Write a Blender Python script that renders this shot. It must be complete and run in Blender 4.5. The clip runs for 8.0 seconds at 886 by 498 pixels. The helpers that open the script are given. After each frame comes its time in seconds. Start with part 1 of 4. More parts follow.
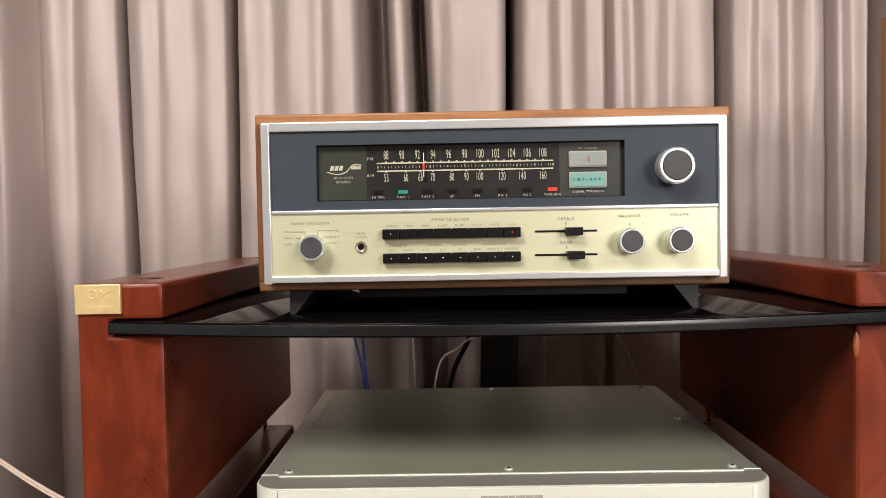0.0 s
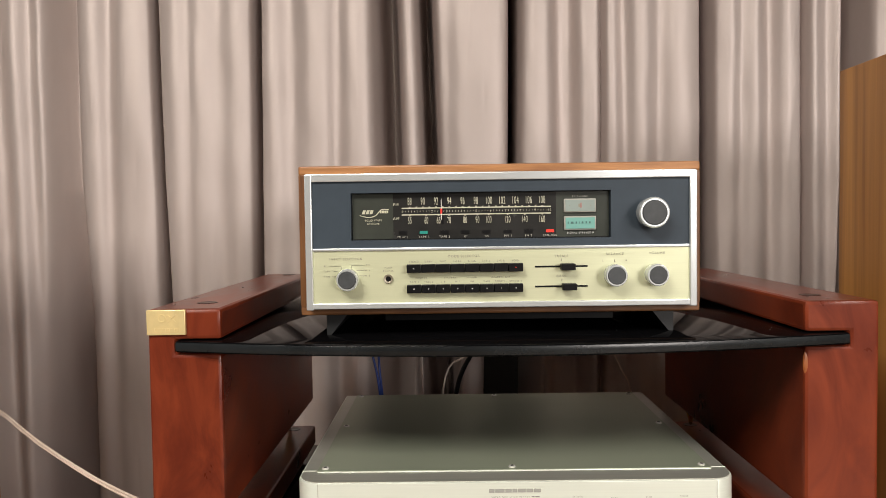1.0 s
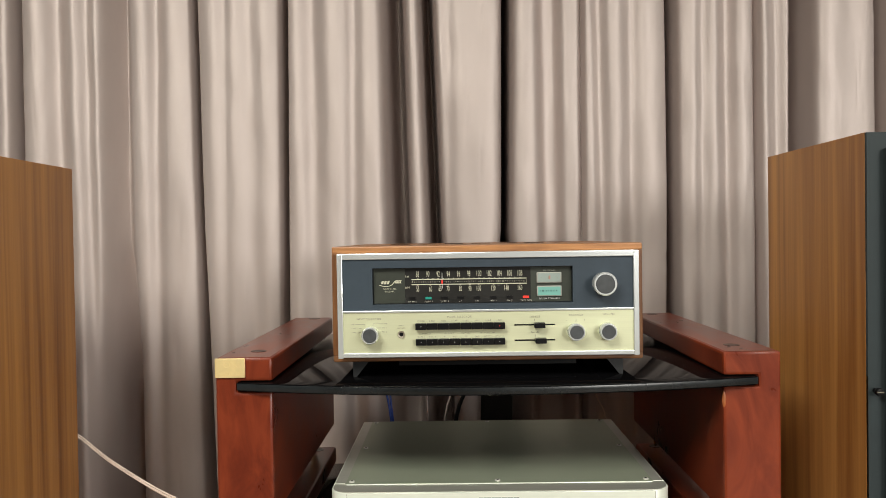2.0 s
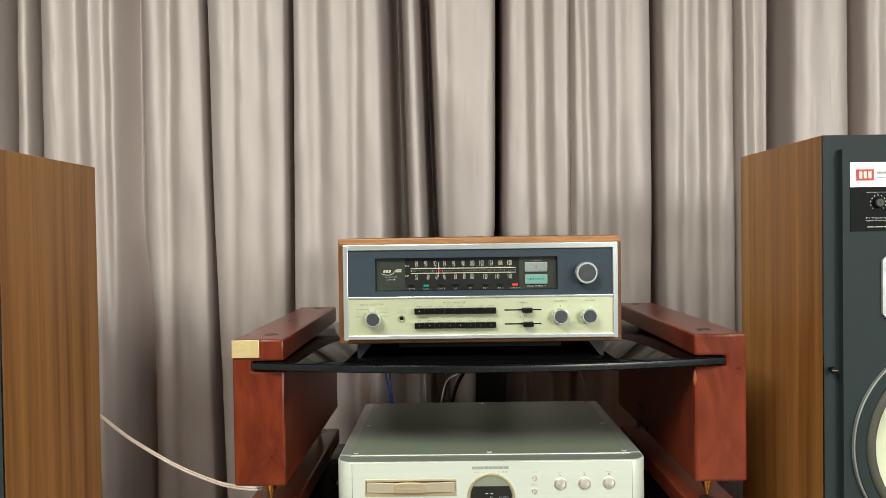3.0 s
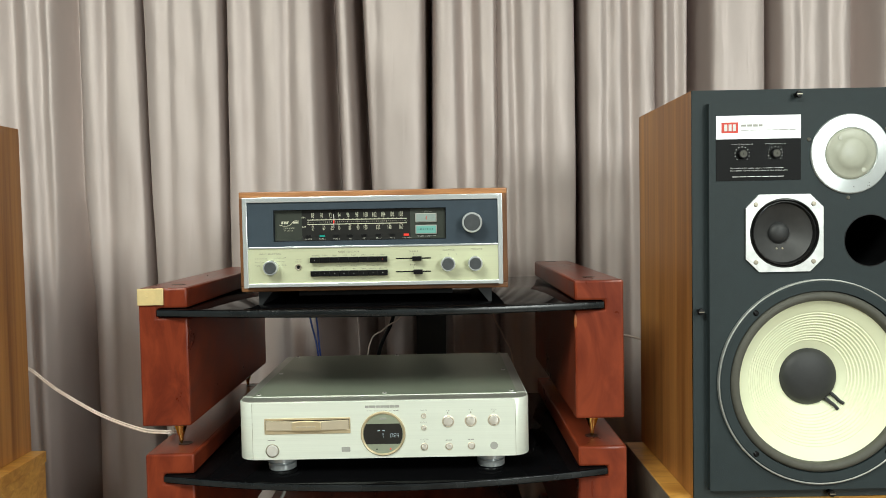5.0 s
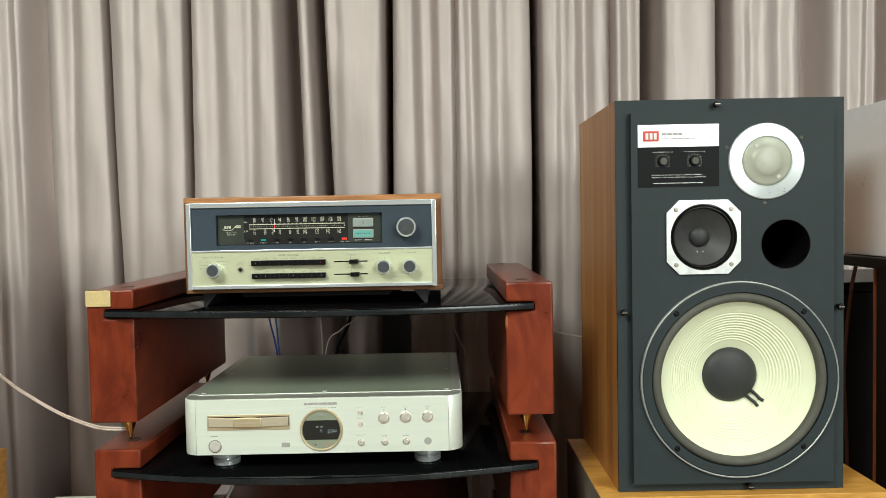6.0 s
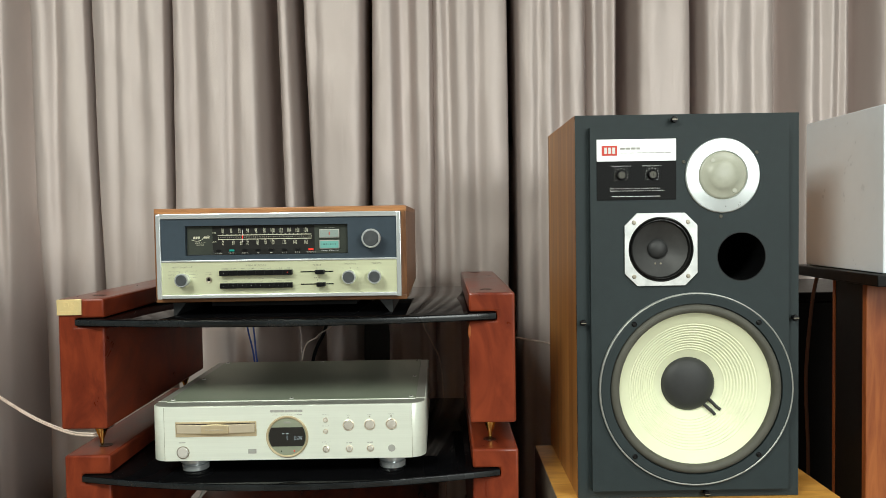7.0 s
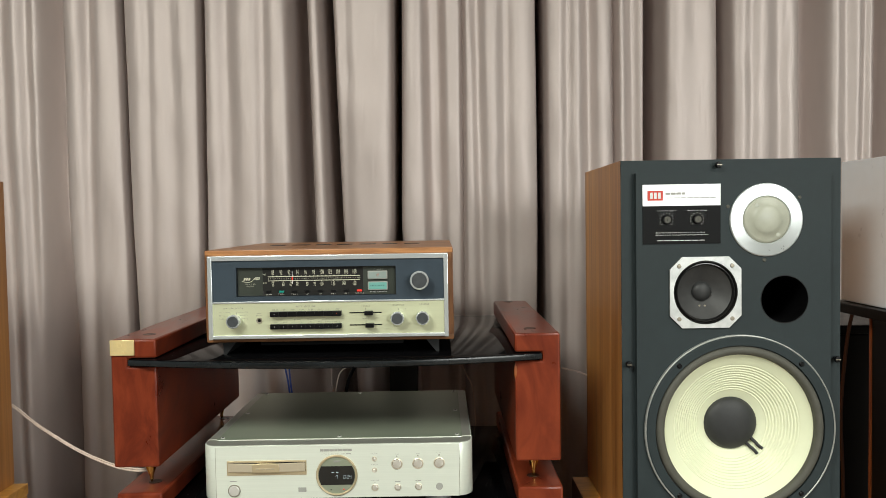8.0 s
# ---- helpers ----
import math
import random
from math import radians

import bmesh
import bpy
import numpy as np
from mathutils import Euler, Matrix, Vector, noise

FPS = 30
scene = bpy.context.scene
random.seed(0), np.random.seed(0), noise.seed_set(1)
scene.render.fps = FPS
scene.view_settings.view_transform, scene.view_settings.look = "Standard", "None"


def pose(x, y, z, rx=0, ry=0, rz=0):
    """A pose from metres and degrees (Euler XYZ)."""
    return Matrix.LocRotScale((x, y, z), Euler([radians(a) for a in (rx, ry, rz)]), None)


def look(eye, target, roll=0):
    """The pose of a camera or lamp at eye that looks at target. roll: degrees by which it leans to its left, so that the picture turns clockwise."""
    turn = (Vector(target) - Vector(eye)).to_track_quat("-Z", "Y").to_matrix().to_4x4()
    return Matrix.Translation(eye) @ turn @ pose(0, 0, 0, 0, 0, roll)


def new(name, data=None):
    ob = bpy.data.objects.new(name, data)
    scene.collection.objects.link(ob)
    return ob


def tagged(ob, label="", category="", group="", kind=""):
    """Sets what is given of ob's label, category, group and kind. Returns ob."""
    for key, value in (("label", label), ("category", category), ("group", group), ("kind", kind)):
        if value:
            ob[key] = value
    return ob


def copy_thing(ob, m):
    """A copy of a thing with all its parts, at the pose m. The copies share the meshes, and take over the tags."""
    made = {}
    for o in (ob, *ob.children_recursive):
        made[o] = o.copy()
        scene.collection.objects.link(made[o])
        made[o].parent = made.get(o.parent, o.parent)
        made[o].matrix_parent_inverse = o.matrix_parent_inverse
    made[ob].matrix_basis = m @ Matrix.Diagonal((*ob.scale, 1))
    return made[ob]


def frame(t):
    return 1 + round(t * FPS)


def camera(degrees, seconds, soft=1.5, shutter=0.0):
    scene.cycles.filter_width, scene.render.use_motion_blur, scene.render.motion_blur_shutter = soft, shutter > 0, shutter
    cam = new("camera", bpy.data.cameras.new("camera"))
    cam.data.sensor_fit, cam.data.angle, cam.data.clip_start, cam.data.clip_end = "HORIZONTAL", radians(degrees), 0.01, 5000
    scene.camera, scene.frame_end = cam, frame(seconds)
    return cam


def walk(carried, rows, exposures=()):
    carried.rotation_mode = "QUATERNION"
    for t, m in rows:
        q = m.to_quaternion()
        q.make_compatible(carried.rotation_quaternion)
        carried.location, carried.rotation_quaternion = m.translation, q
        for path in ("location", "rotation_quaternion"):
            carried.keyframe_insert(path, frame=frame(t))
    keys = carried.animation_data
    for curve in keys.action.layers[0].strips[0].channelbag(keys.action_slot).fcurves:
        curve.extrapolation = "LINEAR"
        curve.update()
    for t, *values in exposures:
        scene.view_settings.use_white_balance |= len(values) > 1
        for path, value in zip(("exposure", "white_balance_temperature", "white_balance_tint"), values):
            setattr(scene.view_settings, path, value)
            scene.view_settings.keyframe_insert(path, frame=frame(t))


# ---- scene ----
cam = camera(60.0, 8.0, soft=0.5)
PATH = [
    (0, (0.027, -0.057, 0.903), (0.005, 1.942, 0.834), -1.0),
    (0.2, (0.020, -0.083, 0.884), (0.020, 1.917, 0.829), -0.9),
    (0.5, (0.019, -0.118, 0.875), (-0.008, 1.88, 0.797), -0.9),
    (1, (0.012, -0.182, 0.944), (-0.006, 1.817, 0.868), -0.8),
    (1.5, (0.013, -0.319, 1.01), (0.002, 1.68, 0.945), -0.9),
    (1.7, (0.021, -0.366, 1.012), (-0.006, 1.633, 0.983), -0.9),
    (2.8, (0.016, -0.507, 1.021), (-0.011, 1.492, 0.985), -0.8),
    (3, (0.023, -0.523, 1.006), (0.001, 1.477, 0.971), -0.8),
    (3.5, (0.045, -0.547, 0.984), (0.03, 1.451, 0.913), -1.0),
    (4, (0.093, -0.561, 0.952), (0.077, 1.438, 0.887), -1.0),
    (4.5, (0.131, -0.57, 0.954), (0.125, 1.428, 0.871), -1.0),
    (6, (0.278, -0.638, 0.962), (0.282, 1.36, 0.881), -1.1),
    (6.5, (0.32, -0.657, 0.961), (0.323, 1.341, 0.884), -1.1),
    (7, (0.338, -0.664, 0.977), (0.342, 1.335, 0.901), -0.9),
    (7.5, (0.319, -0.671, 1.029), (0.316, 1.327, 0.943), -1.0),
    (8, (0.259, -0.683, 1.049), (0.264, 1.316, 0.974), -0.9),
]
walk(cam, [(t, look(eye, target, roll)) for t, eye, target, roll in PATH],
     exposures=[(0, 0.03, 7100, 26), (0.6, -0.05, 7100, 23), (1.6, 0.0, 7050, 18), (3.0, 0.02, 6650, 8), (4.5, 0.01, 6500, 6), (6.5, -0.03, 6500, 6), (8, -0.12, 6650, 10)])

# ---- light ----
FLOOR, CEIL = 0.055, 2.6
world = bpy.data.worlds.new("world")
scene.world = world
world.use_nodes = True
world.node_tree.nodes["Background"].inputs[0].default_value = (0.75, 0.85, 1.0, 1)
world.node_tree.nodes["Background"].inputs[1].default_value = 0.03


def area_lamp(name, x, y, z, sx, sy, power, colour, aim):
    lamp = bpy.data.lights.new(name, "AREA")
    lamp.shape, lamp.size, lamp.size_y, lamp.energy, lamp.color = "RECTANGLE", sx, sy, power, colour
    ob = new(name, lamp)
    ob.matrix_world = look((x, y, z), aim)
    return ob


CEILING_LAMPS = [(-0.9, -1.4, 106), (2.1, -1.6, 64)]
for lx, ly, watts in CEILING_LAMPS:
    area_lamp("ceiling_lamp_light", lx, ly, CEIL - 0.075, 1.2, 1.2, watts, (0.96, 1.0, 0.92), (lx, ly + 0.001, 0))
area_lamp("window_daylight", 2.5, -4.03, 1.72, 1.7, 1.1, 96, (0.96, 1.0, 0.97), (2.5, 0, 1.72))


# ---- materials ----
def material(name, colour, rough=0.5, metal=0.0, vary=0.12, scale=20.0, stretch=(1, 1, 1), bump=0.0, bump_scale=0.0,
             second=None, coat=0.0, rough_vary=0.08, detail=5.0, emission=None, power=0.0, spec=0.5, turned=0.0, distort=0.0):
    m = bpy.data.materials.new(name)
    m.use_nodes = True
    nt = m.node_tree
    b = nt.nodes["Principled BSDF"]
    link = nt.links.new

    def add(kind, **kw):
        n = nt.nodes.new(kind)
        for k, v in kw.items():
            n.inputs[k].default_value = v
        return n
    tc = nt.nodes.new("ShaderNodeTexCoord")
    mp = nt.nodes.new("ShaderNodeMapping")
    mp.inputs["Scale"].default_value = stretch
    link(tc.outputs["Object"], mp.inputs["Vector"])
    n1 = add("ShaderNodeTexNoise", Scale=scale, Detail=detail, Roughness=0.6)
    n2 = add("ShaderNodeTexNoise", Scale=scale * 0.13, Detail=2.0)
    link(mp.outputs[0], n1.inputs["Vector"])
    link(mp.outputs[0], n2.inputs["Vector"])
    mix = nt.nodes.new("ShaderNodeMath")
    mix.operation = "MULTIPLY_ADD"
    mix.inputs[1].default_value = 0.6
    half = nt.nodes.new("ShaderNodeMath")
    half.operation = "MULTIPLY"
    half.inputs[1].default_value = 0.4
    link(n2.outputs["Fac"], half.inputs[0])
    link(n1.outputs["Fac"], mix.inputs[0])
    link(half.outputs[0], mix.inputs[2])
    ramp = nt.nodes.new("ShaderNodeValToRGB")
    dark = second or tuple(c * (1 - vary) for c in colour)
    light = colour if second else tuple(min(1, c * (1 + vary)) for c in colour)
    ramp.color_ramp.elements[0].position, ramp.color_ramp.elements[1].position = 0.36, 0.64
    ramp.color_ramp.elements[0].color, ramp.color_ramp.elements[1].color = (*dark, 1), (*light, 1)
    link(mix.outputs[0], ramp.inputs[0])
    link(ramp.outputs[0], b.inputs["Base Color"])
    rr = nt.nodes.new("ShaderNodeMapRange")
    rr.inputs["To Min"].default_value, rr.inputs["To Max"].default_value = max(0.02, rough - rough_vary), min(1, rough + rough_vary)
    link(n1.outputs["Fac"], rr.inputs["Value"])
    link(rr.outputs[0], b.inputs["Roughness"])
    b.inputs["Metallic"].default_value = metal
    b.inputs["Coat Weight"].default_value = coat
    b.inputs["Coat Roughness"].default_value = 0.08
    b.inputs["Specular IOR Level"].default_value = spec
    n1.inputs["Distortion"].default_value = distort
    if turned:
        tg = nt.nodes.new("ShaderNodeTangent")
        tg.direction_type, tg.axis = "RADIAL", "Y"
        b.inputs["Anisotropic"].default_value = turned
        link(tg.outputs[0], b.inputs["Tangent"])
    if bump:
        n3 = add("ShaderNodeTexNoise", Scale=bump_scale or scale, Detail=3.0)
        link(mp.outputs[0], n3.inputs["Vector"])
        bp = add("ShaderNodeBump", Strength=bump, Distance=0.001)
        link(n3.outputs["Fac"], bp.inputs["Height"])
        link(bp.outputs[0], b.inputs["Normal"])
    if emission:
        b.inputs["Emission Color"].default_value = (*emission, 1)
        b.inputs["Emission Strength"].default_value = power
    return m


CURTAIN = material("curtain_satin", (0.570, 0.490, 0.462), 0.47, 0.25, vary=0.04, scale=5, stretch=(3, 3, 1), bump=0.25, bump_scale=500, rough_vary=0.04)
WALL = material("wall_paint", (0.09, 0.089, 0.087), 0.8, vary=0.03, scale=8, bump=0.1, bump_scale=120)
CEILING = material("ceiling_paint", (0.30, 0.30, 0.29), 0.85, vary=0.03, scale=6)
FLOORING = material("floor_wood", (0.12, 0.08, 0.05), 0.4, vary=0.2, scale=9, stretch=(1, 8, 1))
MAHOGANY = material("mahogany_lacquer", (0.255, 0.046, 0.017), 0.3, second=(0.105, 0.016, 0.008), scale=6, stretch=(3.2, 1, 1.1), bump=0.03, coat=0.08, detail=4, spec=0.28, distort=1.6)
WALNUT = material("walnut_veneer", (0.60, 0.285, 0.080), 0.40, second=(0.24, 0.088, 0.023), scale=6, distort=0.35, stretch=(6, 6, 0.16), bump=0.08, bump_scale=60)
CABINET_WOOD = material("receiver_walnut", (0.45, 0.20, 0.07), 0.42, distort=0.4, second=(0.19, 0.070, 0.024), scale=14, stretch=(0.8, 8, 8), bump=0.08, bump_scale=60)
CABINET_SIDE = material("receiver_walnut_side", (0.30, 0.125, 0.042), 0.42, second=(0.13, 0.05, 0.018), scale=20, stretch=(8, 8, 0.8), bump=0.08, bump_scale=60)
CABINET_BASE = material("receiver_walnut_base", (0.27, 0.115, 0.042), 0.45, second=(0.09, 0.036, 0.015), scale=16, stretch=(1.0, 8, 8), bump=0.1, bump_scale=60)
PINE = material("golden_wood", (0.78, 0.42, 0.095), 0.40, second=(0.46, 0.20, 0.035), scale=14, distort=0.8, stretch=(0.9, 3.2, 5), bump=0.06)
CHERRY = material("cherry_wood", (0.42, 0.13, 0.035), 0.4, second=(0.24, 0.06, 0.018), scale=9, stretch=(6, 6, 0.7), bump=0.05, distort=1.0)
STONE = material("weathered_panel", (0.26, 0.22, 0.17), 0.8, second=(0.10, 0.085, 0.065), scale=9, stretch=(1, 1, 1), bump=0.4, bump_scale=90)
BLACK_GLASS = material("black_glass", (0.003, 0.003, 0.0035), 0.05, vary=0.2, scale=60, rough_vary=0.02, spec=0.03)
EDGE_GLINT = material("glass_edge_glint", (0.014, 0.017, 0.019), 0.25, vary=0.5, scale=14, rough_vary=0.1)
TRAY_FACE = material("satin_gold", (0.60, 0.52, 0.39), 0.42, 0.35, vary=0.04, scale=60)
SILVER_RIM = material("brushed_ledge", (0.50, 0.505, 0.45), 0.36, 0.6, vary=0.06, scale=40, stretch=(0.1, 6, 3), bump=0.02, bump_scale=250)
BUTTON_RING = material("copper_ring", (0.78, 0.70, 0.58), 0.32, 0.6, vary=0.05, scale=80)
TURNED = material("turned_button", (0.84, 0.81, 0.74), 0.32, 0.6, vary=0.05, scale=80, turned=0.85)
BRASS = material("polished_brass", (0.72, 0.47, 0.13), 0.22, 1.0, vary=0.08, scale=40)
SOCKET = material("socket_dark", (0.035, 0.012, 0.008), 0.4, vary=0.2, scale=60)
GOLD_PLATE = material("gold_plate", (0.86, 0.68, 0.34), 0.36, 0.4, vary=0.08, scale=60)
TRAY_GOLD = material("pale_gold", (0.66, 0.55, 0.36), 0.34, 0.5, vary=0.04, scale=60)
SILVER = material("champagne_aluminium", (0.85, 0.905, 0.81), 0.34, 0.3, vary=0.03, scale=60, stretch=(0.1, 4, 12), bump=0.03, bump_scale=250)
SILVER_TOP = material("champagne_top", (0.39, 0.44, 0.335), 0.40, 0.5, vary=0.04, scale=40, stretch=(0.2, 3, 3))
PANEL_GOLD = material("brushed_gold_panel", (0.70, 0.725, 0.50), 0.36, 0.4, vary=0.025, scale=70, stretch=(0.08, 4, 12), bump=0.012, bump_scale=300)
CHROME = material("bright_aluminium", (0.74, 0.78, 0.79), 0.26, 0.6, vary=0.01, scale=60, rough_vary=0.02)
STEEL = material("turned_steel", (0.80, 0.79, 0.75), 0.3, 0.45, vary=0.06, scale=80, turned=0.6)
RING = material("dark_bronze_ring", (0.30, 0.27, 0.21), 0.35, 0.5, vary=0.06, scale=80)
DARK_PANEL = material("slate_blue_panel", (0.040, 0.056, 0.073), 0.45, vary=0.08, scale=60, spec=0.25)
DIAL = material("smoked_dial", (0.022, 0.022, 0.021), 0.25, vary=0.2, scale=25)
DIAL_REFLECTION = material("dial_reflection", (0.046, 0.052, 0.044), 0.22, vary=0.25, scale=14)
BLACK = material("black_plastic", (0.004, 0.004, 0.0045), 0.4, vary=0.2, scale=80, spec=0.22)
GLOSS_BLACK = material("glossy_rubber", (0.010, 0.010, 0.010), 0.14, vary=0.2, scale=80)
KNOB_FACE = material("knob_face", (0.050, 0.056, 0.061), 0.5, vary=0.2, scale=120)
RUNNER = material("runner_paint", (0.014, 0.015, 0.016), 0.45, vary=0.15, scale=60)
BAFFLE = material("baffle_paint", (0.027, 0.037, 0.040), 0.58, vary=0.08, scale=50, bump=0.15, bump_scale=700, spec=0.25)
RUBBER = material("foam_surround", (0.085, 0.083, 0.068), 0.65, vary=0.15, scale=60)
CONE_WHITE = material("coated_cone", (0.82, 0.85, 0.61), 0.6, vary=0.02, scale=30)
CONE_BLACK = material("paper_cone", (0.05, 0.05, 0.05), 0.55, vary=0.15, scale=90)
DUST_CAP = material("dust_cap", (0.028, 0.029, 0.03), 0.55, vary=0.15, scale=100)
SPUN = material("spun_aluminium", (0.72, 0.77, 0.77), 0.30, 0.6, vary=0.03, scale=60, turned=0.7)
MID_FRAME = material("worn_cast_frame", (0.72, 0.73, 0.72), 0.36, 0.45, vary=0.0, second=(0.46, 0.48, 0.47), scale=45)
RIM = material("dull_rim", (0.42, 0.43, 0.41), 0.45, 0.4, vary=0.08, scale=30)
LENS = material("tweeter_lens", (0.43, 0.44, 0.36), 0.35, vary=0.08, scale=40)
WHITE_PAINT = material("white_lacquer", (0.84, 0.89, 0.95), 0.3, vary=0.02, scale=30)
WHITE_LABEL = material("brushed_label", (0.78, 0.79, 0.80), 0.4, 0.3, vary=0.03, scale=40)
RED = material("red_label", (0.62, 0.05, 0.03), 0.5, vary=0.05, scale=60)
LABEL_BLACK = material("label_black", (0.009, 0.0095, 0.010), 0.5, vary=0.1, scale=60, spec=0.1)
INK_DARK = material("dark_ink", (0.27, 0.25, 0.19), 0.6, vary=0.1, scale=90)
INK_CREAM = material("cream_ink", (0.55, 0.54, 0.42), 0.6, vary=0.05, scale=90)
INK_WHITE = material("white_ink", (0.75, 0.75, 0.74), 0.6, vary=0.05, scale=90)
INK_LAMP = material("lamp_ink", (0.50, 0.49, 0.42), 0.6, vary=0.05, scale=90)
INK_GREY = material("grey_ink", (0.36, 0.36, 0.33), 0.6, vary=0.05, scale=90)
CABLE_CLEAR = material("clear_copper_cable", (0.76, 0.64, 0.56), 0.3, vary=0.1, scale=60)
CABLE_BLUE = material("blue_cable", (0.03, 0.08, 0.40), 0.4, vary=0.1, scale=60)
CABLE_BROWN = material("brown_cable", (0.10, 0.045, 0.03), 0.5, vary=0.1, scale=60)
METER = material("lit_meter", (0.10, 0.27, 0.24), 0.4, vary=0.05, scale=40, emission=(0.30, 0.75, 0.62), power=0.2)
METER_PRINT = material("meter_print", (0.06, 0.15, 0.14), 0.5, vary=0.05)
METER_TOP = material("meter_face", (0.20, 0.25, 0.23), 0.4, vary=0.05, scale=40, emission=(0.6, 0.72, 0.65), power=0.12)
LAMP_RED = material("lit_red", (0.6, 0.03, 0.02), 0.4, vary=0.02, emission=(1.0, 0.05, 0.025), power=0.4)
LAMP_GREEN = material("lit_green", (0.0, 0.20, 0.16), 0.4, vary=0.02, emission=(0.0, 0.55, 0.42), power=0.14)
DIGIT = material("display_digit", (0.4, 0.5, 0.55), 0.4, vary=0.02, emission=(0.7, 0.85, 0.95), power=0.16)
TUBE_LIGHT = material("lamp_diffuser", (0.9, 0.9, 0.88), 0.5, vary=0.01, emission=(1, 0.97, 0.92), power=1.2)


# ---- building helpers ----
def finish(bm, smooth=22):
    bmesh.ops.recalc_face_normals(bm, faces=bm.faces)
    for f in bm.faces:
        f.smooth = True
    for e in bm.edges:
        if len(e.link_faces) == 2 and e.calc_face_angle(0) > radians(smooth):
            e.smooth = False


def origin_of(ob):
    while ob is not None:
        if ob.parent is None:
            return ob.location.copy()
        ob = ob.parent
    return Vector((0, 0, 0))


def part(name, bm, mat, parent, label="", smooth=22):
    """Links a bmesh in world coordinates as one mesh under a thing or a part."""
    finish(bm, smooth)
    if parent is not None:
        bmesh.ops.translate(bm, verts=bm.verts, vec=-origin_of(parent))
    me = bpy.data.meshes.new(name)
    bm.to_mesh(me)
    bm.free()
    me.materials.append(mat)
    ob = new(name, me)
    ob.parent = parent
    return tagged(ob, label)


def thing(name, x, y, z, label, category, group="", kind=""):
    ob = new(name)
    ob.location = (x, y, z)
    ob.empty_display_size = 0.02
    return tagged(ob, label, category, group, kind)


def structure(name, bm, mat, label, category, smooth=22):
    return tagged(part(name, bm, mat, None, "", smooth), label, category, "", "structure")


def box(x0, x1, y0, y1, z0, z1, bevel=0.0, seg=2, bm=None):
    own = bmesh.new()
    bmesh.ops.create_cube(own, size=1)
    for v in own.verts:
        v.co = Vector(((x0 + x1) / 2 + v.co.x * (x1 - x0), (y0 + y1) / 2 + v.co.y * (y1 - y0), (z0 + z1) / 2 + v.co.z * (z1 - z0)))
    if bevel:
        bmesh.ops.bevel(own, geom=own.edges[:], offset=bevel, segments=seg, profile=0.5, affect="EDGES")
    return join(bm, own)


def join(bm, own):
    if bm is None:
        return own
    me = bpy.data.meshes.new("tmp")
    own.to_mesh(me)
    own.free()
    bm.from_mesh(me)
    bpy.data.meshes.remove(me)
    return bm


def lathe(profile, cx, cy, cz, axis="y", seg=48, bm=None):
    """Turns (radius, offset along the axis) pairs round an axis through the centre."""
    own = bmesh.new()
    rings = []
    for r, h in profile:
        ring = []
        for i in range(seg if r > 1e-6 else 1):
            a = 2 * math.pi * i / seg
            u, w = r * math.cos(a), r * math.sin(a)
            p = (cx + u, cy + h, cz + w) if axis == "y" else (cx + u, cy + w, cz + h) if axis == "z" else (cx + h, cy + u, cz + w)
            ring.append(own.verts.new(p))
        rings.append(ring)
    for a, b in zip(rings, rings[1:]):
        n = max(len(a), len(b))
        for i in range(n):
            j = (i + 1) % n
            vs = [a[i % len(a)], a[j % len(a)], b[j % len(b)], b[i % len(b)]]
            vs = list(dict.fromkeys(vs))
            if len(vs) > 2:
                own.faces.new(vs)
    return join(bm, own)


def disc(r, y0, y1, cx, cz, bevel=0.0, seg=40, axis="y", c=None, bm=None):
    """A round plug between y0 (front) and y1, its front edge eased."""
    b = bevel or min(r, abs(y1 - y0)) * 0.15
    s = 1 if y1 > y0 else -1
    return lathe([(0, y0), (r - b, y0), (r, y0 + s * b), (r, y1), (0, y1)], cx, 0, cz, axis, seg, bm)


def prism(points, lo, hi, axis="y", bevel=0.0, bm=None, seg=2):
    """A closed outline pushed along an axis: (x, z) along y, (x, y) along z, (y, z) along x."""
    own = bmesh.new()

    def at(p, h):
        return (p[0], h, p[1]) if axis == "y" else (p[0], p[1], h) if axis == "z" else (h, p[0], p[1])
    a = [own.verts.new(at(p, lo)) for p in points]
    b = [own.verts.new(at(p, hi)) for p in points]
    own.faces.new(a)
    own.faces.new(b[::-1])
    for i in range(len(points)):
        j = (i + 1) % len(points)
        own.faces.new((a[i], b[i], b[j], a[j]))
    bmesh.ops.recalc_face_normals(own, faces=own.faces)
    if bevel:
        edges = [e for e in own.edges if e.calc_face_angle(0) > radians(25)]
        bmesh.ops.bevel(own, geom=edges, offset=bevel, segments=seg, profile=0.5, affect="EDGES")
    return join(bm, own)


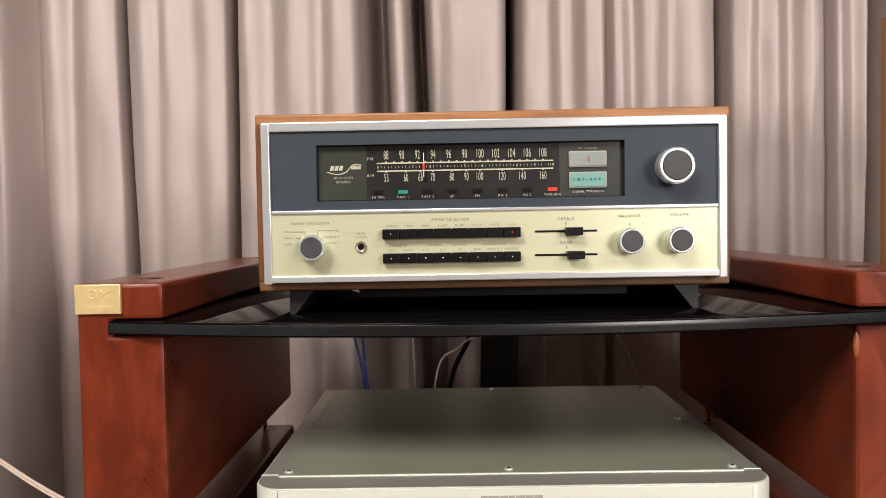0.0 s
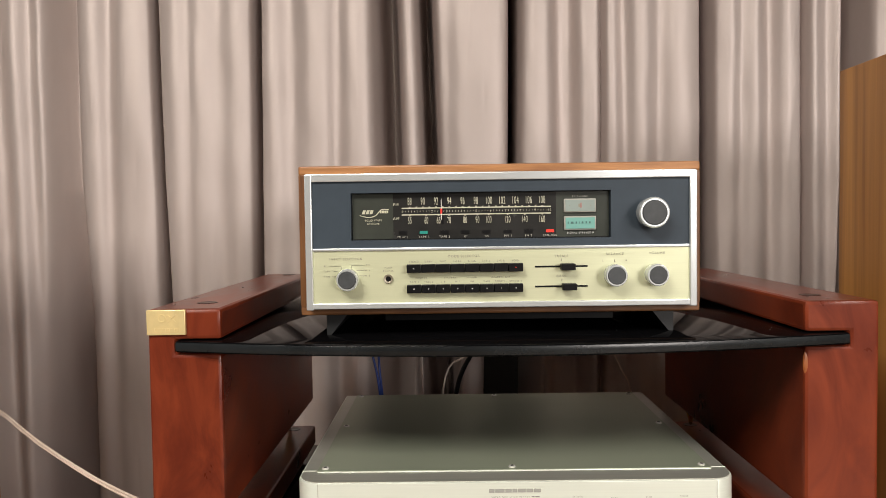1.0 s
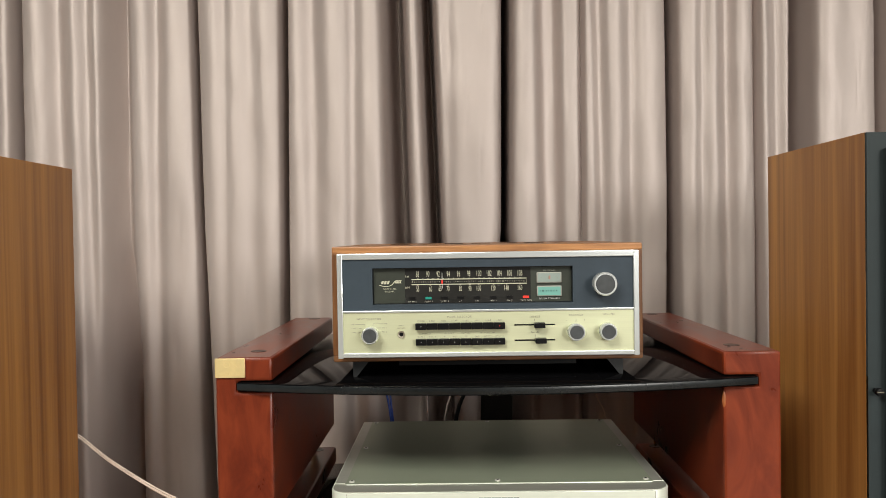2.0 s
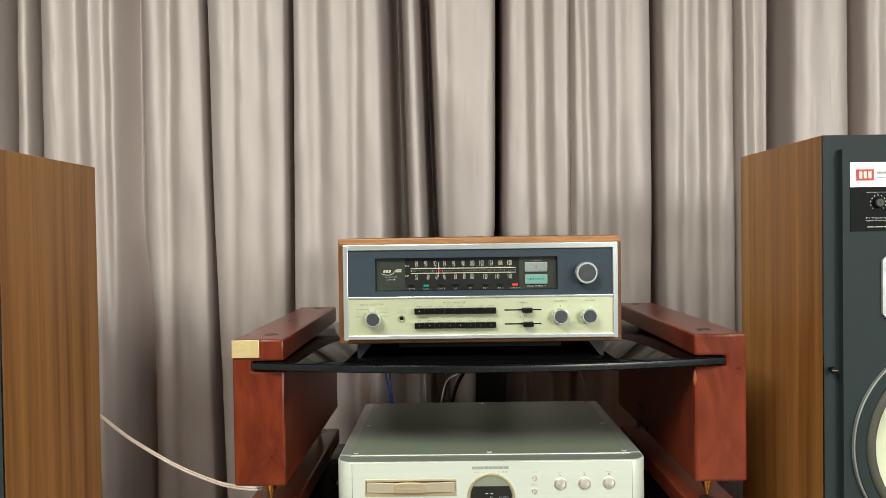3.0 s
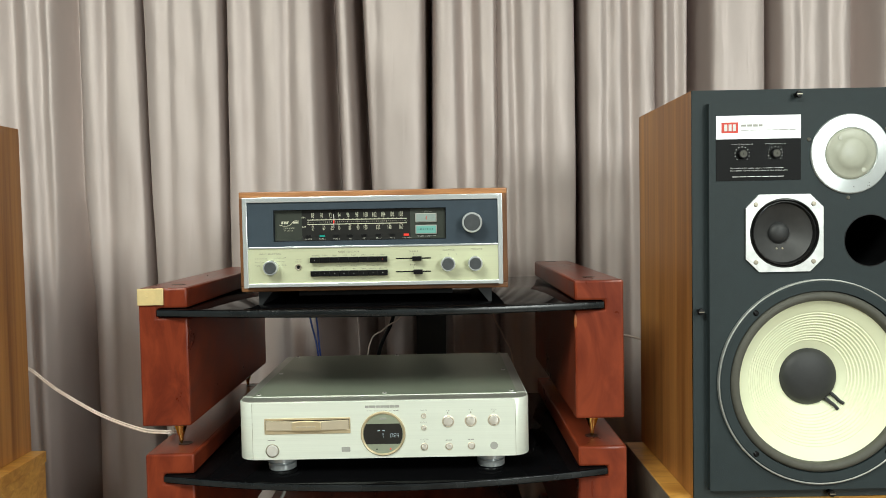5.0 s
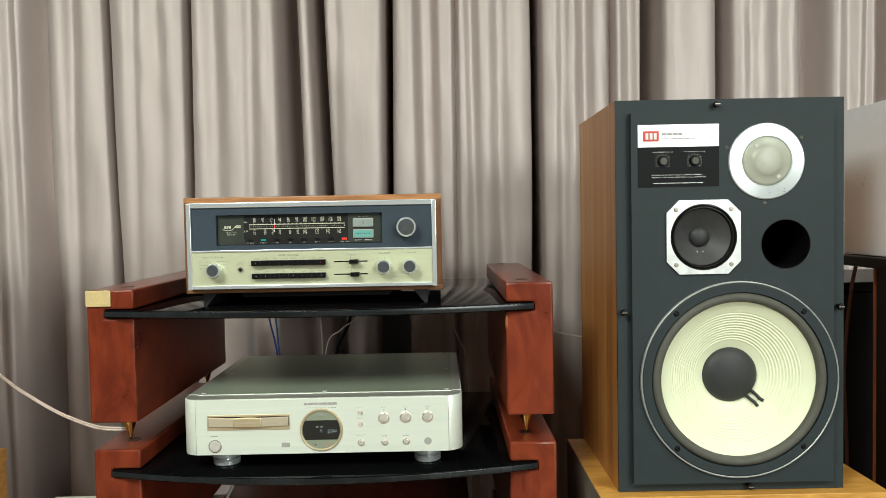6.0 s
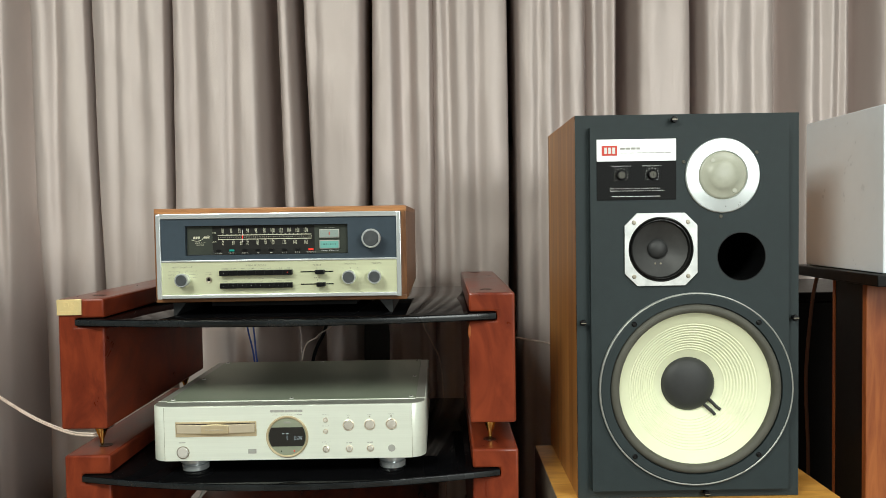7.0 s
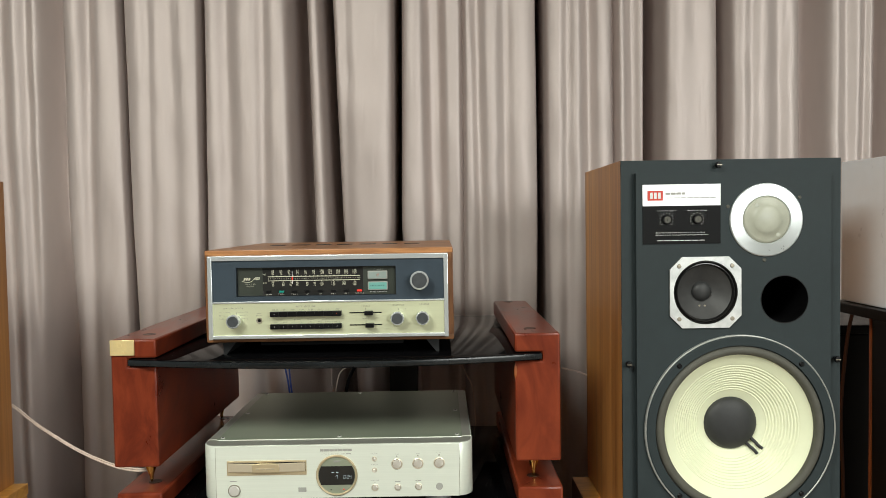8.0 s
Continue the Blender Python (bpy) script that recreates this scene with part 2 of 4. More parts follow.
def tube(points, r, seg=8, bm=None, steps=6):
    """A round cord along a smooth line through the points."""
    pts = [Vector(p) for p in points]
    line = []
    for i in range(len(pts) - 1):
        p0, p1, p2, p3 = pts[max(0, i - 1)], pts[i], pts[i + 1], pts[min(len(pts) - 1, i + 2)]
        for k in range(steps):
            t = k / steps
            line.append(0.5 * ((2 * p1) + (p2 - p0) * t + (2 * p0 - 5 * p1 + 4 * p2 - p3) * t * t + (3 * p1 - p0 - 3 * p2 + p3) * t ** 3))
    line.append(pts[-1])
    own = bmesh.new()
    rings = []
    for i, p in enumerate(line):
        d = (line[min(i + 1, len(line) - 1)] - line[max(i - 1, 0)]).normalized()
        last = side if i else (Vector((0, 1, 0)) if abs(d.y) < 0.9 else Vector((1, 0, 0)))
        side = (last - d * last.dot(d)).normalized()
        up = side.cross(d).normalized()
        rings.append([own.verts.new(p + r * (math.cos(2 * math.pi * k / seg) * side + math.sin(2 * math.pi * k / seg) * up)) for k in range(seg)])
    for a, b in zip(rings, rings[1:]):
        for k in range(seg):
            own.faces.new((a[k], a[(k + 1) % seg], b[(k + 1) % seg], b[k]))
    own.faces.new(rings[0])
    own.faces.new(rings[-1][::-1])
    return join(bm, own)


WRITING = []


def write(words, x, y, z, height, mat, parent, width=None, name="lettering", spacing=1.3):
    """Queues words for the face that looks along -y: middle at x, z; capitals that high; drawn to that width."""
    WRITING.append((words, x, y, z, height, mat, parent, width, name, spacing))


def write_all():
    made = []
    for words, *rest in WRITING:
        cu = bpy.data.curves.new("words", "FONT")
        cu.body, cu.size, cu.align_x, cu.extrude = words, 1.0, "CENTER", 0.0
        cu.space_character = rest[-1]
        made.append(new("words", cu))
    dg = bpy.context.evaluated_depsgraph_get()
    for ob, (words, x, y, z, height, mat, parent, width, name, spacing) in zip(made, WRITING):
        me = bpy.data.meshes.new_from_object(ob.evaluated_get(dg))
        xs = [v.co.x for v in me.vertices]
        ys = [v.co.y for v in me.vertices]
        k = height / (max(ys) - min(ys))
        kx = width / (max(xs) - min(xs)) if width else k
        mx, my = (max(xs) + min(xs)) / 2, (max(ys) + min(ys)) / 2
        o = origin_of(parent)
        for v in me.vertices:
            v.co = Vector((x + (v.co.x - mx) * kx, y, z + (v.co.y - my) * k)) - o
        me.materials.clear()
        me.materials.append(mat)
        text = new(name, me)
        text.parent = parent
        cu = ob.data
        bpy.data.objects.remove(ob)
        bpy.data.curves.remove(cu)


def bars(x0, x1, y, z, height, mat, parent, n=6, name="print_bar", seed=1, gap=0.16):
    """Small print too fine to read: a row of short bars."""
    rnd = random.Random(seed)
    cuts = [x0] + sorted(x0 + (x1 - x0) * (i + rnd.uniform(-0.25, 0.25)) / n for i in range(1, n)) + [x1]
    bm = bmesh.new()
    for a, b in zip(cuts, cuts[1:]):
        box(a, b - (x1 - x0) * gap / n, y - 0.0002, y + 0.0003, z - height / 2, z + height / 2, bm=bm)
    return part(name, bm, mat, parent)


# ---- setting ----
structure("floor", box(-3.6, 3.6, -4.2, 1.9, FLOOR - 0.1, FLOOR), FLOORING, "brown wooden floor of the listening room", "floor")
structure("ceiling", box(-3.6, 3.6, -4.2, 1.9, CEIL, CEIL + 0.1), CEILING, "plain off-white ceiling", "ceiling")
structure("wall_north", box(-3.6, 3.6, 1.75, 1.9, FLOOR, CEIL), WALL, "plain wall hidden behind the curtain", "wall")
structure("wall_west", box(-3.6, -3.45, -4.05, 1.75, FLOOR, CEIL), WALL, "plain painted wall", "wall")
structure("wall_east", box(3.45, 3.6, -4.05, 1.75, FLOOR, CEIL), WALL, "plain painted wall", "wall")
bm = box(-3.6, 1.6, -4.2, -4.05, FLOOR, CEIL)
box(3.4, 3.6, -4.2, -4.05, FLOOR, CEIL, bm=bm)
box(1.6, 3.4, -4.2, -4.05, FLOOR, 1.1, bm=bm)
box(1.6, 3.4, -4.2, -4.05, 2.34, CEIL, bm=bm)
structure("wall_south", bm, WALL, "painted wall with a wide window opening", "wall")

for lx, ly, watts in CEILING_LAMPS:
    fitting = thing("ceiling_light", lx, ly, CEIL - 0.06, "white ceiling panel light, switched on", "ceiling light", "ceiling lights")
    part("frame", box(lx - 0.64, lx + 0.64, ly - 0.64, ly + 0.64, CEIL - 0.06, CEIL, 0.006), WHITE_PAINT, fitting)
    part("diffuser", box(lx - 0.60, lx + 0.60, ly - 0.60, ly + 0.60, CEIL - 0.068, CEIL - 0.0595, 0.003), TUBE_LIGHT, fitting, "glowing white diffuser")

# deep gaps between the pleats: place along the wall, half width, depth, lean per metre down, widening low down, softness
GAPS = [(-1.62, .010, .10, 0, .01, .004), (-1.36, .008, .12, .01, 0, .003), (-1.075, .014, .12, 0, .01, .004), (-1.002, .006, .15, 0, 0, .003),
        (-.770, .022, .090, -.01, .012, .008), (-.578, .0045, .18, .022, .004, .0014), (-.373, .0048, .18, -.010, .002, .0014),
        (-.110, .017, .14, .012, .020, .004), (-.030, .013, .14, .030, .014, .003), (.148, .007, .16, -.016, .045, .0025),
        (.248, .020, .034, 0, .02, .004), (.323, .003, .035, 0, .002, .0022), (.534, .010, .17, 0, .004, .0016), (.731, .005, .05, 0, .004, .003),
        (.835, .017, .13, 0, .004, .003), (1.022, .010, .14, 0, 0, .003), (1.262, .026, .10, 0, 0, .007), (1.46, .022, .11, 0, 0, .007), (1.80, .012, .12, 0, 0, .004), (2.05, .012, .12, 0, 0, .004)]
# shallow valleys on the faces of the pleats: place, half width, depth
VALLEYS = [(-.835, .014, .012), (-.905, .020, .030), (-.672, .014, .013), (-.511, .012, .004), (-.449, .018, .008), (-.305, .021, .014), (-.210, .014, .008), (.012, .014, .008),
           (.366, .012, .011), (.437, .016, .011), (.602, .012, .012), (.661, .014, .016), (.780, .016, .02), (.94, .03, .004), (1.09, .012, .004), (1.165, .018, .011),
           (1.346, .014, .013), (1.395, .010, .010), (-1.20, .02, .015), (-1.50, .02, .015), (1.62, .02, .015)]


def curtain():
    xs = np.arange(-2.05, 2.28, 0.0018)
    zs = np.linspace(FLOOR + 0.01, CEIL - 0.04, 84)
    verts = []
    for z in zs:
        y = np.full(len(xs), 1.362)
        low = min(1, max(0, (1.02 - z) / 0.35))
        for k, (px, w, d, lean, flare, soft) in enumerate(GAPS):
            c = px + lean * (1.32 - z) + 0.004 * (math.sin(1.3 * z + k * 2.1) - math.sin(1.72 + k * 2.1))
            wide = w * (1 + 0.12 * math.sin(2.3 * z + 1.7 * k)) + flare * low
            far = np.abs(xs - c) - wide
            y += d * (1 + (0.45 if d >= 0.12 else 0) + (1.1 * low if flare > 0.009 else 0)) / (1 + np.exp(np.clip(far / soft, -30, 30)))
            y += min(0.016, 0.13 * d) * np.exp(-(np.clip(far, 0, 9) / 0.022) ** 1.5)
        for k, (px, w, d) in enumerate(VALLEYS):
            c = px + 0.006 * (math.sin(1.6 * z + k * 1.7) - math.sin(2.1 + k * 1.7))
            y += 1.35 * d * (1 + 0.3 * math.sin(1.4 * z + 2.2 * k)) * np.exp(-((xs - c) / (1.3 * w)) ** 2)
        y += 0.0025 * np.sin(xs * 27 + 0.9 * math.sin(2 * z))
        for x, yy in zip(xs, y):
            drape = 0.005 * noise.noise((x * 6, z * 1.6, 0.3)) + 0.0030 * noise.noise((x * 10 + z * 4, z * 3.5 - x * 2, 4.1)) + 0.0009 * noise.noise((x * 34 + z * 9, z * 15, 7.3))
            crease = 0.010 * max(0, 0.16 - abs(noise.noise((x * 5 + z * 2.6, z * 3 - x * 4, 2.2))))
            crease += 0.006 * max(0, 0.10 - abs(noise.noise((x * 13 + z * 4, z * 8 - x * 7, 5.7))))
            verts.append((x, yy + drape + crease, z))
    n = len(xs)
    faces = [(r * n + i, r * n + i + 1, r * n + n + i + 1, r * n + n + i) for r in range(len(zs) - 1) for i in range(n - 1)]
    me = bpy.data.meshes.new("curtain")
    me.from_pydata(verts, [], faces)
    me.polygons.foreach_set("use_smooth", [True] * len(faces))
    me.materials.append(CURTAIN)
    return tagged(new("curtain", me), "floor-length pleated grey-mauve satin curtain covering the wall", "curtain")


curtain()


# ---- audio rack ----
def rack():
    t = thing("audio_rack", 0.075, 0.88, FLOOR, "red mahogany audio rack with black glass shelves and brass spikes", "rack")
    sides = ((-0.308, -0.230, -0.278, 1), (0.460, 0.382, 0.428, -1))
    for tier in range(3):
        dz = -0.2655 * tier
        for xo, xi, xs, s in sides:
            if tier:
                xo, xi, xs = xo + 0.003, xi + 0.003, xs + 0.003
            z0, z1 = 0.633 + dz, 0.854 + dz
            outline = [(xo, z0), (xi, z0), (xi, 0.8065 + dz), (xs - s * 0.001, 0.8065 + dz), (xs - s * 0.001, 0.8215 + dz), (xi, 0.8215 + dz), (xi, z1), (xo, z1)]
            cheek = part("side_panel", prism(outline, 0.62, 1.145, "y", 0.004), MAHOGANY, t)
            for hy in (0.68, 1.12):
                hx = (xo + xi) / 2 + s * 0.006
                part("socket", lathe([(0, 0.0003), (0.0075, 0.0003), (0.0085, 0.0006), (0.0110, 0.0006), (0.0115, 0.0)], hx, hy, z1, "z", 24), SOCKET, cheek, "dark socket hole")
                sp = z0
                part("spike", lathe([(0, 0.0), (0.0135, 0.0), (0.0125, -0.008), (0.0035, -0.034), (0.0035, -0.039), (0.0012, -0.0445), (0, -0.0445)], hx - s * 0.004, hy, sp, "z", 24), BRASS, cheek, "turned brass spike")
        # bowed glass
        n = 24
        xl, xr = -0.278 + (0.003 if tier else 0), 0.428 + (0.003 if tier else 0)
        front = [(xl + (xr - xl) * i / n, 0.618 - (0.058 if tier else 0.049) * (1 - (2 * i / n - 1) ** 2)) for i in range(n + 1)]
        shelf = part("shelf", prism(front + [(xr, 1.14), (xl, 1.14)], 0.8085 + dz, 0.8205 + dz, "z", 0.0015), BLACK_GLASS, t, "black glass shelf with a bowed front edge", 30)
        # strip added over the front edge; its lighter colour stands for reflected light
        arris = [(x, y - 0.0005) for x, y in front] + [(x, y + 0.004) for x, y in reversed(front)]
        part("edge_glint", prism(arris, 0.8100 + dz, 0.8190 + dz, "z", 0.0004), EDGE_GLINT, shelf, "added strip on the polished edge, its catch of light painted in", 30)
    rnd = random.Random(4)
    for z, n in ((0.8206, 110), (0.5551, 60)):
        bm = bmesh.new()
        for k in range(n):
            side = rnd.choice((-0.228, 0.375, None, None))
            x = rnd.uniform(-0.22, 0.37) if side is None else side + rnd.uniform(-0.01, 0.03) * (1 if side < 0 else -1)
            y = rnd.uniform(0.60, 1.0)
            r = rnd.uniform(0.0002, 0.0006)
            bm.faces.new([bm.verts.new((x + r * math.cos(a), y + r * math.sin(a), z)) for a in (0, 1.3, 2.6, 3.9, 5.2)])
        tagged(part("dust", bm, INK_GREY, t, "pale dust specks"), kind="stuff")
    plate = part("nameplate", box(-0.3075, -0.2665, 0.6165, 0.6205, 0.827, 0.8535, 0.0008), GOLD_PLATE, t, "embossed gold nameplate")
    part("emblem", lathe([(0.0030, 0.0), (0.0033, -0.0006), (0.0045, -0.0006), (0.0048, 0.0)], -0.2915, 0.6167, 0.8445, "y", 20), GOLD_PLATE, plate)
    for a in (-48, 48):
        stroke = box(-0.2812, -0.2800, 0.6161, 0.6168, 0.8385, 0.8505)
        bmesh.ops.rotate(stroke, verts=stroke.verts, cent=(-0.2806, 0.6165, 0.8445), matrix=Matrix.Rotation(radians(a), 3, "Y"))
        part("emblem", stroke, GOLD_PLATE, plate)
    bars(-0.302, -0.272, 0.6163, 0.8325, 0.003, GOLD_PLATE, plate, 6)
    # worn chip on the edge
    chip = lathe([(0, -0.0006), (0.006, -0.0005), (0.0095, 0.0008)], 0.3835, 0.6205, 0.789, "y", 10)
    for v in chip.verts:
        v.co.x = 0.3835 + (v.co.x - 0.3835) * 0.32
        v.co.z = 0.789 + (v.co.z - 0.789) * 1.25
    part("worn_chip", chip, CHERRY, t, "chipped edge showing bare orange wood")
    return t


rack()


# ---- receiver ----
def knob(parent, x, z, r, y, length=0.016, name="knob"):
    k = part(name, lathe([(0, -length + 0.001), (r * 0.80, -length + 0.001), (r * 0.81, -length), (r * 0.92, -length), (r, -length + 0.0018), (r, -length * 0.35), (r * 0.9, -length * 0.3), (r * 0.9, 0), (0, 0)], x, y, z, "y", 48), CHROME, parent, "bright aluminium knob with a dark face")
    part("knob_face", lathe([(0, -length - 0.0006), (r * 0.75, -length - 0.0006), (r * 0.80, -length + 0.0004), (r * 0.80, -length + 0.002)], x, y, z, "y", 48), KNOB_FACE, k)
    return k


def receiver():
    t = thing("receiver", 0.065, 0.85, 0.8205, "vintage walnut-cased stereo receiver with gold and slate front panel", "receiver")
    x0, x1, z0, z1, yf, yb = -0.149, 0.279, 0.843, 1.003, 0.638, 1.08
    w = 0.010
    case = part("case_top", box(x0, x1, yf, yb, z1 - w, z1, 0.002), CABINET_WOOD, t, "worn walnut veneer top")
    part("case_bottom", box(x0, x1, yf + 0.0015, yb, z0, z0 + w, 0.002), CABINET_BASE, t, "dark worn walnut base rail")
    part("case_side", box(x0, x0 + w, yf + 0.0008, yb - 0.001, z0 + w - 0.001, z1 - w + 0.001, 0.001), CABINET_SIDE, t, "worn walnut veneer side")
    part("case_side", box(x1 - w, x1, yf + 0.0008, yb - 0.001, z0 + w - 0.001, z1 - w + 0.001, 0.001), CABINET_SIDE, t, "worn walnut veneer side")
    part("case_back", box(x0 + w, x1 - w, yb - 0.012, yb - 0.004, z0 + w, z1 - w), BLACK, t)
    for i in range(7):
        vx = -0.085 + i * 0.045
        part("vent_slot", box(vx, vx + 0.03, 0.86, 0.9, z1 - 0.001, z1 + 0.0006), BLACK, case, "dark ventilation slot")
    # runners under the case
    part("foot", prism([(-0.123, 0.8207), (-0.118, 0.8207), (-0.100, 0.843), (-0.123, 0.843)], 0.648, 1.03), RUNNER, t, "dark angled runner foot")
    part("foot", prism([(0.253, 0.8207), (0.248, 0.8207), (0.230, 0.843), (0.253, 0.843)], 0.648, 1.03), RUNNER, t, "dark angled runner foot")
    part("underside", box(-0.06, 0.19, 0.66, 1.04, 0.834, 0.843), BLACK, t)
    yp = 0.621
    # bright frame
    cx0, cx1, cz0, cz1 = -0.1395, 0.270, 0.8515, 0.9935
    bm = box(cx0, cx1, yp - 0.001, yf + 0.02, cz1 - 0.0085, cz1, 0.0012)
    box(cx0 + 0.002, cx1 - 0.002, yp - 0.001, yf + 0.02, cz0, cz0 + 0.0062, 0.0012, bm=bm)
    box(cx0, cx0 + 0.0075, yp - 0.0015, yf + 0.02, cz0 - 0.001, cz1 - 0.0006, 0.001, bm=bm)
    box(cx1 - 0.0075, cx1, yp - 0.0015, yf + 0.02, cz0 - 0.001, cz1 - 0.0006, 0.001, bm=bm)
    part("trim_frame", bm, CHROME, t, "bright aluminium trim frame")
    part("trim_strip", box(cx0 + 0.0075, cx1 - 0.0075, yp - 0.0005, yp + 0.01, 0.9125, 0.9155, 0.0008), CHROME, t)
    # dark upper panel with the dial window let in
    wx0, wx1, wz0, wz1 = -0.0915, 0.181, 0.9235, 0.973
    px0, px1 = cx0 + 0.0075, cx1 - 0.0075
    bm = box(px0, wx0, yp + 0.002, yp + 0.012, 0.9155, 0.985)
    box(wx1, px1, yp + 0.002, yp + 0.012, 0.9155, 0.985, bm=bm)
    box(wx0, wx1, yp + 0.002, yp + 0.012, wz1, 0.985, bm=bm)
    box(wx0, wx1, yp + 0.002, yp + 0.012, 0.9155, wz0, bm=bm)
    part("upper_panel", bm, DARK_PANEL, t, "slate blue upper panel")
    yd = yp + 0.0095
    dial = part("dial", box(wx0 + 0.0005, wx1 - 0.0005, yd, yd + 0.008, wz0 + 0.0005, wz1 - 0.0005), DIAL, t, "smoked dial window with cream scales")
    # ends of the dial glass: a hazy grey reflection put into their colour
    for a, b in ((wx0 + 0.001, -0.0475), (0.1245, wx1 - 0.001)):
        part("dial_end", box(a, b, yd - 0.0004, yd + 0.002, wz0 + 0.001, wz1 - 0.001), DIAL_REFLECTION, dial, "end of the dial glass, its grey reflection painted in")
    yt = yd - 0.0007
    # scale lines
    for z, name in ((0.9567, "scale_line"), (0.9497, "scale_line")):
        part(name, box(-0.0385, 0.119, yt - 0.0001, yt + 0.0003, z - 0.0006, z + 0.0006), INK_CREAM, dial)
    for i, w_ in enumerate("88 90 92 94 96 98 100 102 104 106 108".split()):
        x = -0.030 + 0.140 * i / 10
        write(w_, x, yt, 0.9640, 0.0078, INK_CREAM, dial, 0.0021 * len(w_), spacing=1.1)
        for dx in (0, 0.007):
            if x + dx < 0.115:
                part("tick", box(x + dx - 0.0008, x + dx + 0.0008, yt, yt + 0.0003, 0.957, 0.9583), INK_CREAM, dial)
    for w_, x in (("55", -.030), ("60", -.0125), ("65", .0005), ("70", .0115), ("80", .0285), ("90", .0415), ("100", .0535), ("120", .0735), ("140", .0915), ("160", .110)):
        write(w_, x, yt, 0.9437, 0.0070, INK_CREAM, dial, 0.0019 * len(w_), spacing=1.1)
        part("tick", box(x - 0.0008, x + 0.0008, yt, yt + 0.0003, 0.9482, 0.9495), INK_CREAM, dial)
    for i in range(11):
        x = -0.0375 + 0.1555 * i / 10
        write(str(i), x, yt, 0.9532, 0.0024, INK_CREAM, dial)
        for k in range(1, 5):
            if i < 10:
                xx = x + 0.01555 * k / 5
                part("tick", box(xx - 0.0002, xx + 0.0002, yt, yt + 0.0003, 0.9524, 0.954), INK_CREAM, dial)
    write("FM", -0.0445, yt, 0.9607, 0.0028, INK_CREAM, dial)
    write("AM", -0.0445, yt, 0.9459, 0.0028, INK_CREAM, dial)
    # maker's mark as plain strokes
    bm = tube([(-0.083, yt, 0.9497), (-0.074, yt, 0.9475), (-0.066, yt, 0.9495), (-0.060, yt, 0.9555), (-0.052, yt, 0.9555)], 0.0005, 6)
    part("emblem", bm, INK_CREAM, dial, "cream swoosh emblem")
    for k, bx in enumerate((-0.0805, -0.0765, -0.0725)):
        part("emblem", prism([(bx, 0.951), (bx + 0.003, 0.951), (bx + 0.0042, 0.9552), (bx + 0.0012, 0.9552)], yt, yt + 0.0003), INK_CREAM, dial)
    bars(-0.0615, -0.0525, yt, 0.9532, 0.0028, INK_CREAM, dial, 4, "emblem_bar")
    write("SOLID STATE", -0.0685, yt, 0.9443, 0.0021, INK_CREAM, dial, 0.0175)
    write("RECEIVER", -0.0685, yt, 0.9407, 0.0021, INK_CREAM, dial, 0.0128)
    # needle
    part("needle", box(0.0031, 0.0038, yt - 0.001, yt, 0.944, 0.9655), INK_WHITE, dial, "white tuning needle")
    part("needle_glow", box(0.0026, 0.0043, yt - 0.0013, yt - 0.0008, 0.9506, 0.9558), LAMP_RED, dial, "red needle lamp")
    part("needle_carrier", box(0.0012, 0.0062, yt + 0.0001, yt + 0.0003, 0.940, 0.972), BLACK, dial)
    # function lamps
    for w_, x in (("FM MPX", -.0375), ("TAPE 1", -.0155), ("TAPE 2", .0065), ("AM", .0285), ("FM", .0510), ("PH 1", .0735), ("PH 2", .0955), ("TAPE MON", .1180)):
        m = LAMP_GREEN if w_ == "TAPE 1" else LAMP_RED if w_ == "TAPE MON" else BLACK
        part("indicator", box(x - 0.0042, x + 0.0042, yt - 0.0004, yt + 0.0002, 0.9294, 0.9326), m, dial, "lit green lamp" if m is LAMP_GREEN else "lit red lamp" if m is LAMP_RED else "unlit lamp window")
        write(w_, x, yt, 0.9263, 0.0022, INK_LAMP, dial, 0.00185 * len(w_))
    # meters
    for z, mat, lab in ((0.9572, METER_TOP, "FM tuning meter"), (0.9387, METER, "green-lit signal meter")):
        meter = part("meter", box(0.1325, 0.1665, yt - 0.0022, yt, z - 0.0073, z + 0.0073, 0.0012), INK_GREY, dial, lab)
        part("meter_face", box(0.1342, 0.1648, yt - 0.0027, yt - 0.0021, z - 0.0058, z + 0.0058), mat, meter)
        if mat is METER_TOP:
            part("meter_mark", box(0.1478, 0.1492, yt - 0.0031, yt - 0.0027, z - 0.0018, z + 0.0018), INK_DARK, meter)
            part("meter_needle", box(0.1500, 0.1508, yt - 0.0032, yt - 0.0027, z - 0.0026, z + 0.0026), RED, meter)
            bars(0.138, 0.1395, yt - 0.003, z, 0.0004, INK_DARK, meter, 1)
            bars(0.160, 0.1615, yt - 0.003, z, 0.0006, INK_DARK, meter, 1)
        else:
            bars(0.1365, 0.1625, yt - 0.003, z + 0.0005, 0.0022, METER_PRINT, meter, 7, gap=0.6)
    write("FM TUNING", 0.1500, yt, 0.9669, 0.0017, INK_GREY, dial, 0.0165)
    write("SIGNAL STRENGTH", 0.1500, yt, 0.9285, 0.0019, INK_WHITE, dial, 0.028)
    knob(t, 0.2215, 0.9485, 0.0159, yp + 0.002, 0.02, "tuning_knob")
    # gold panel
    part("lower_panel", box(px0, px1, yp + 0.0015, yp + 0.012, cz0 + 0.006, 0.9125), PANEL_GOLD, t, "brushed gold control panel")
    yg = yp + 0.0010
    knob(t, -0.0945, 0.8830, 0.0115, yp + 0.0015, 0.017, "selector_knob")
    knob(t, 0.1832, 0.8842, 0.0115, yp + 0.0015, 0.017, "balance_knob")
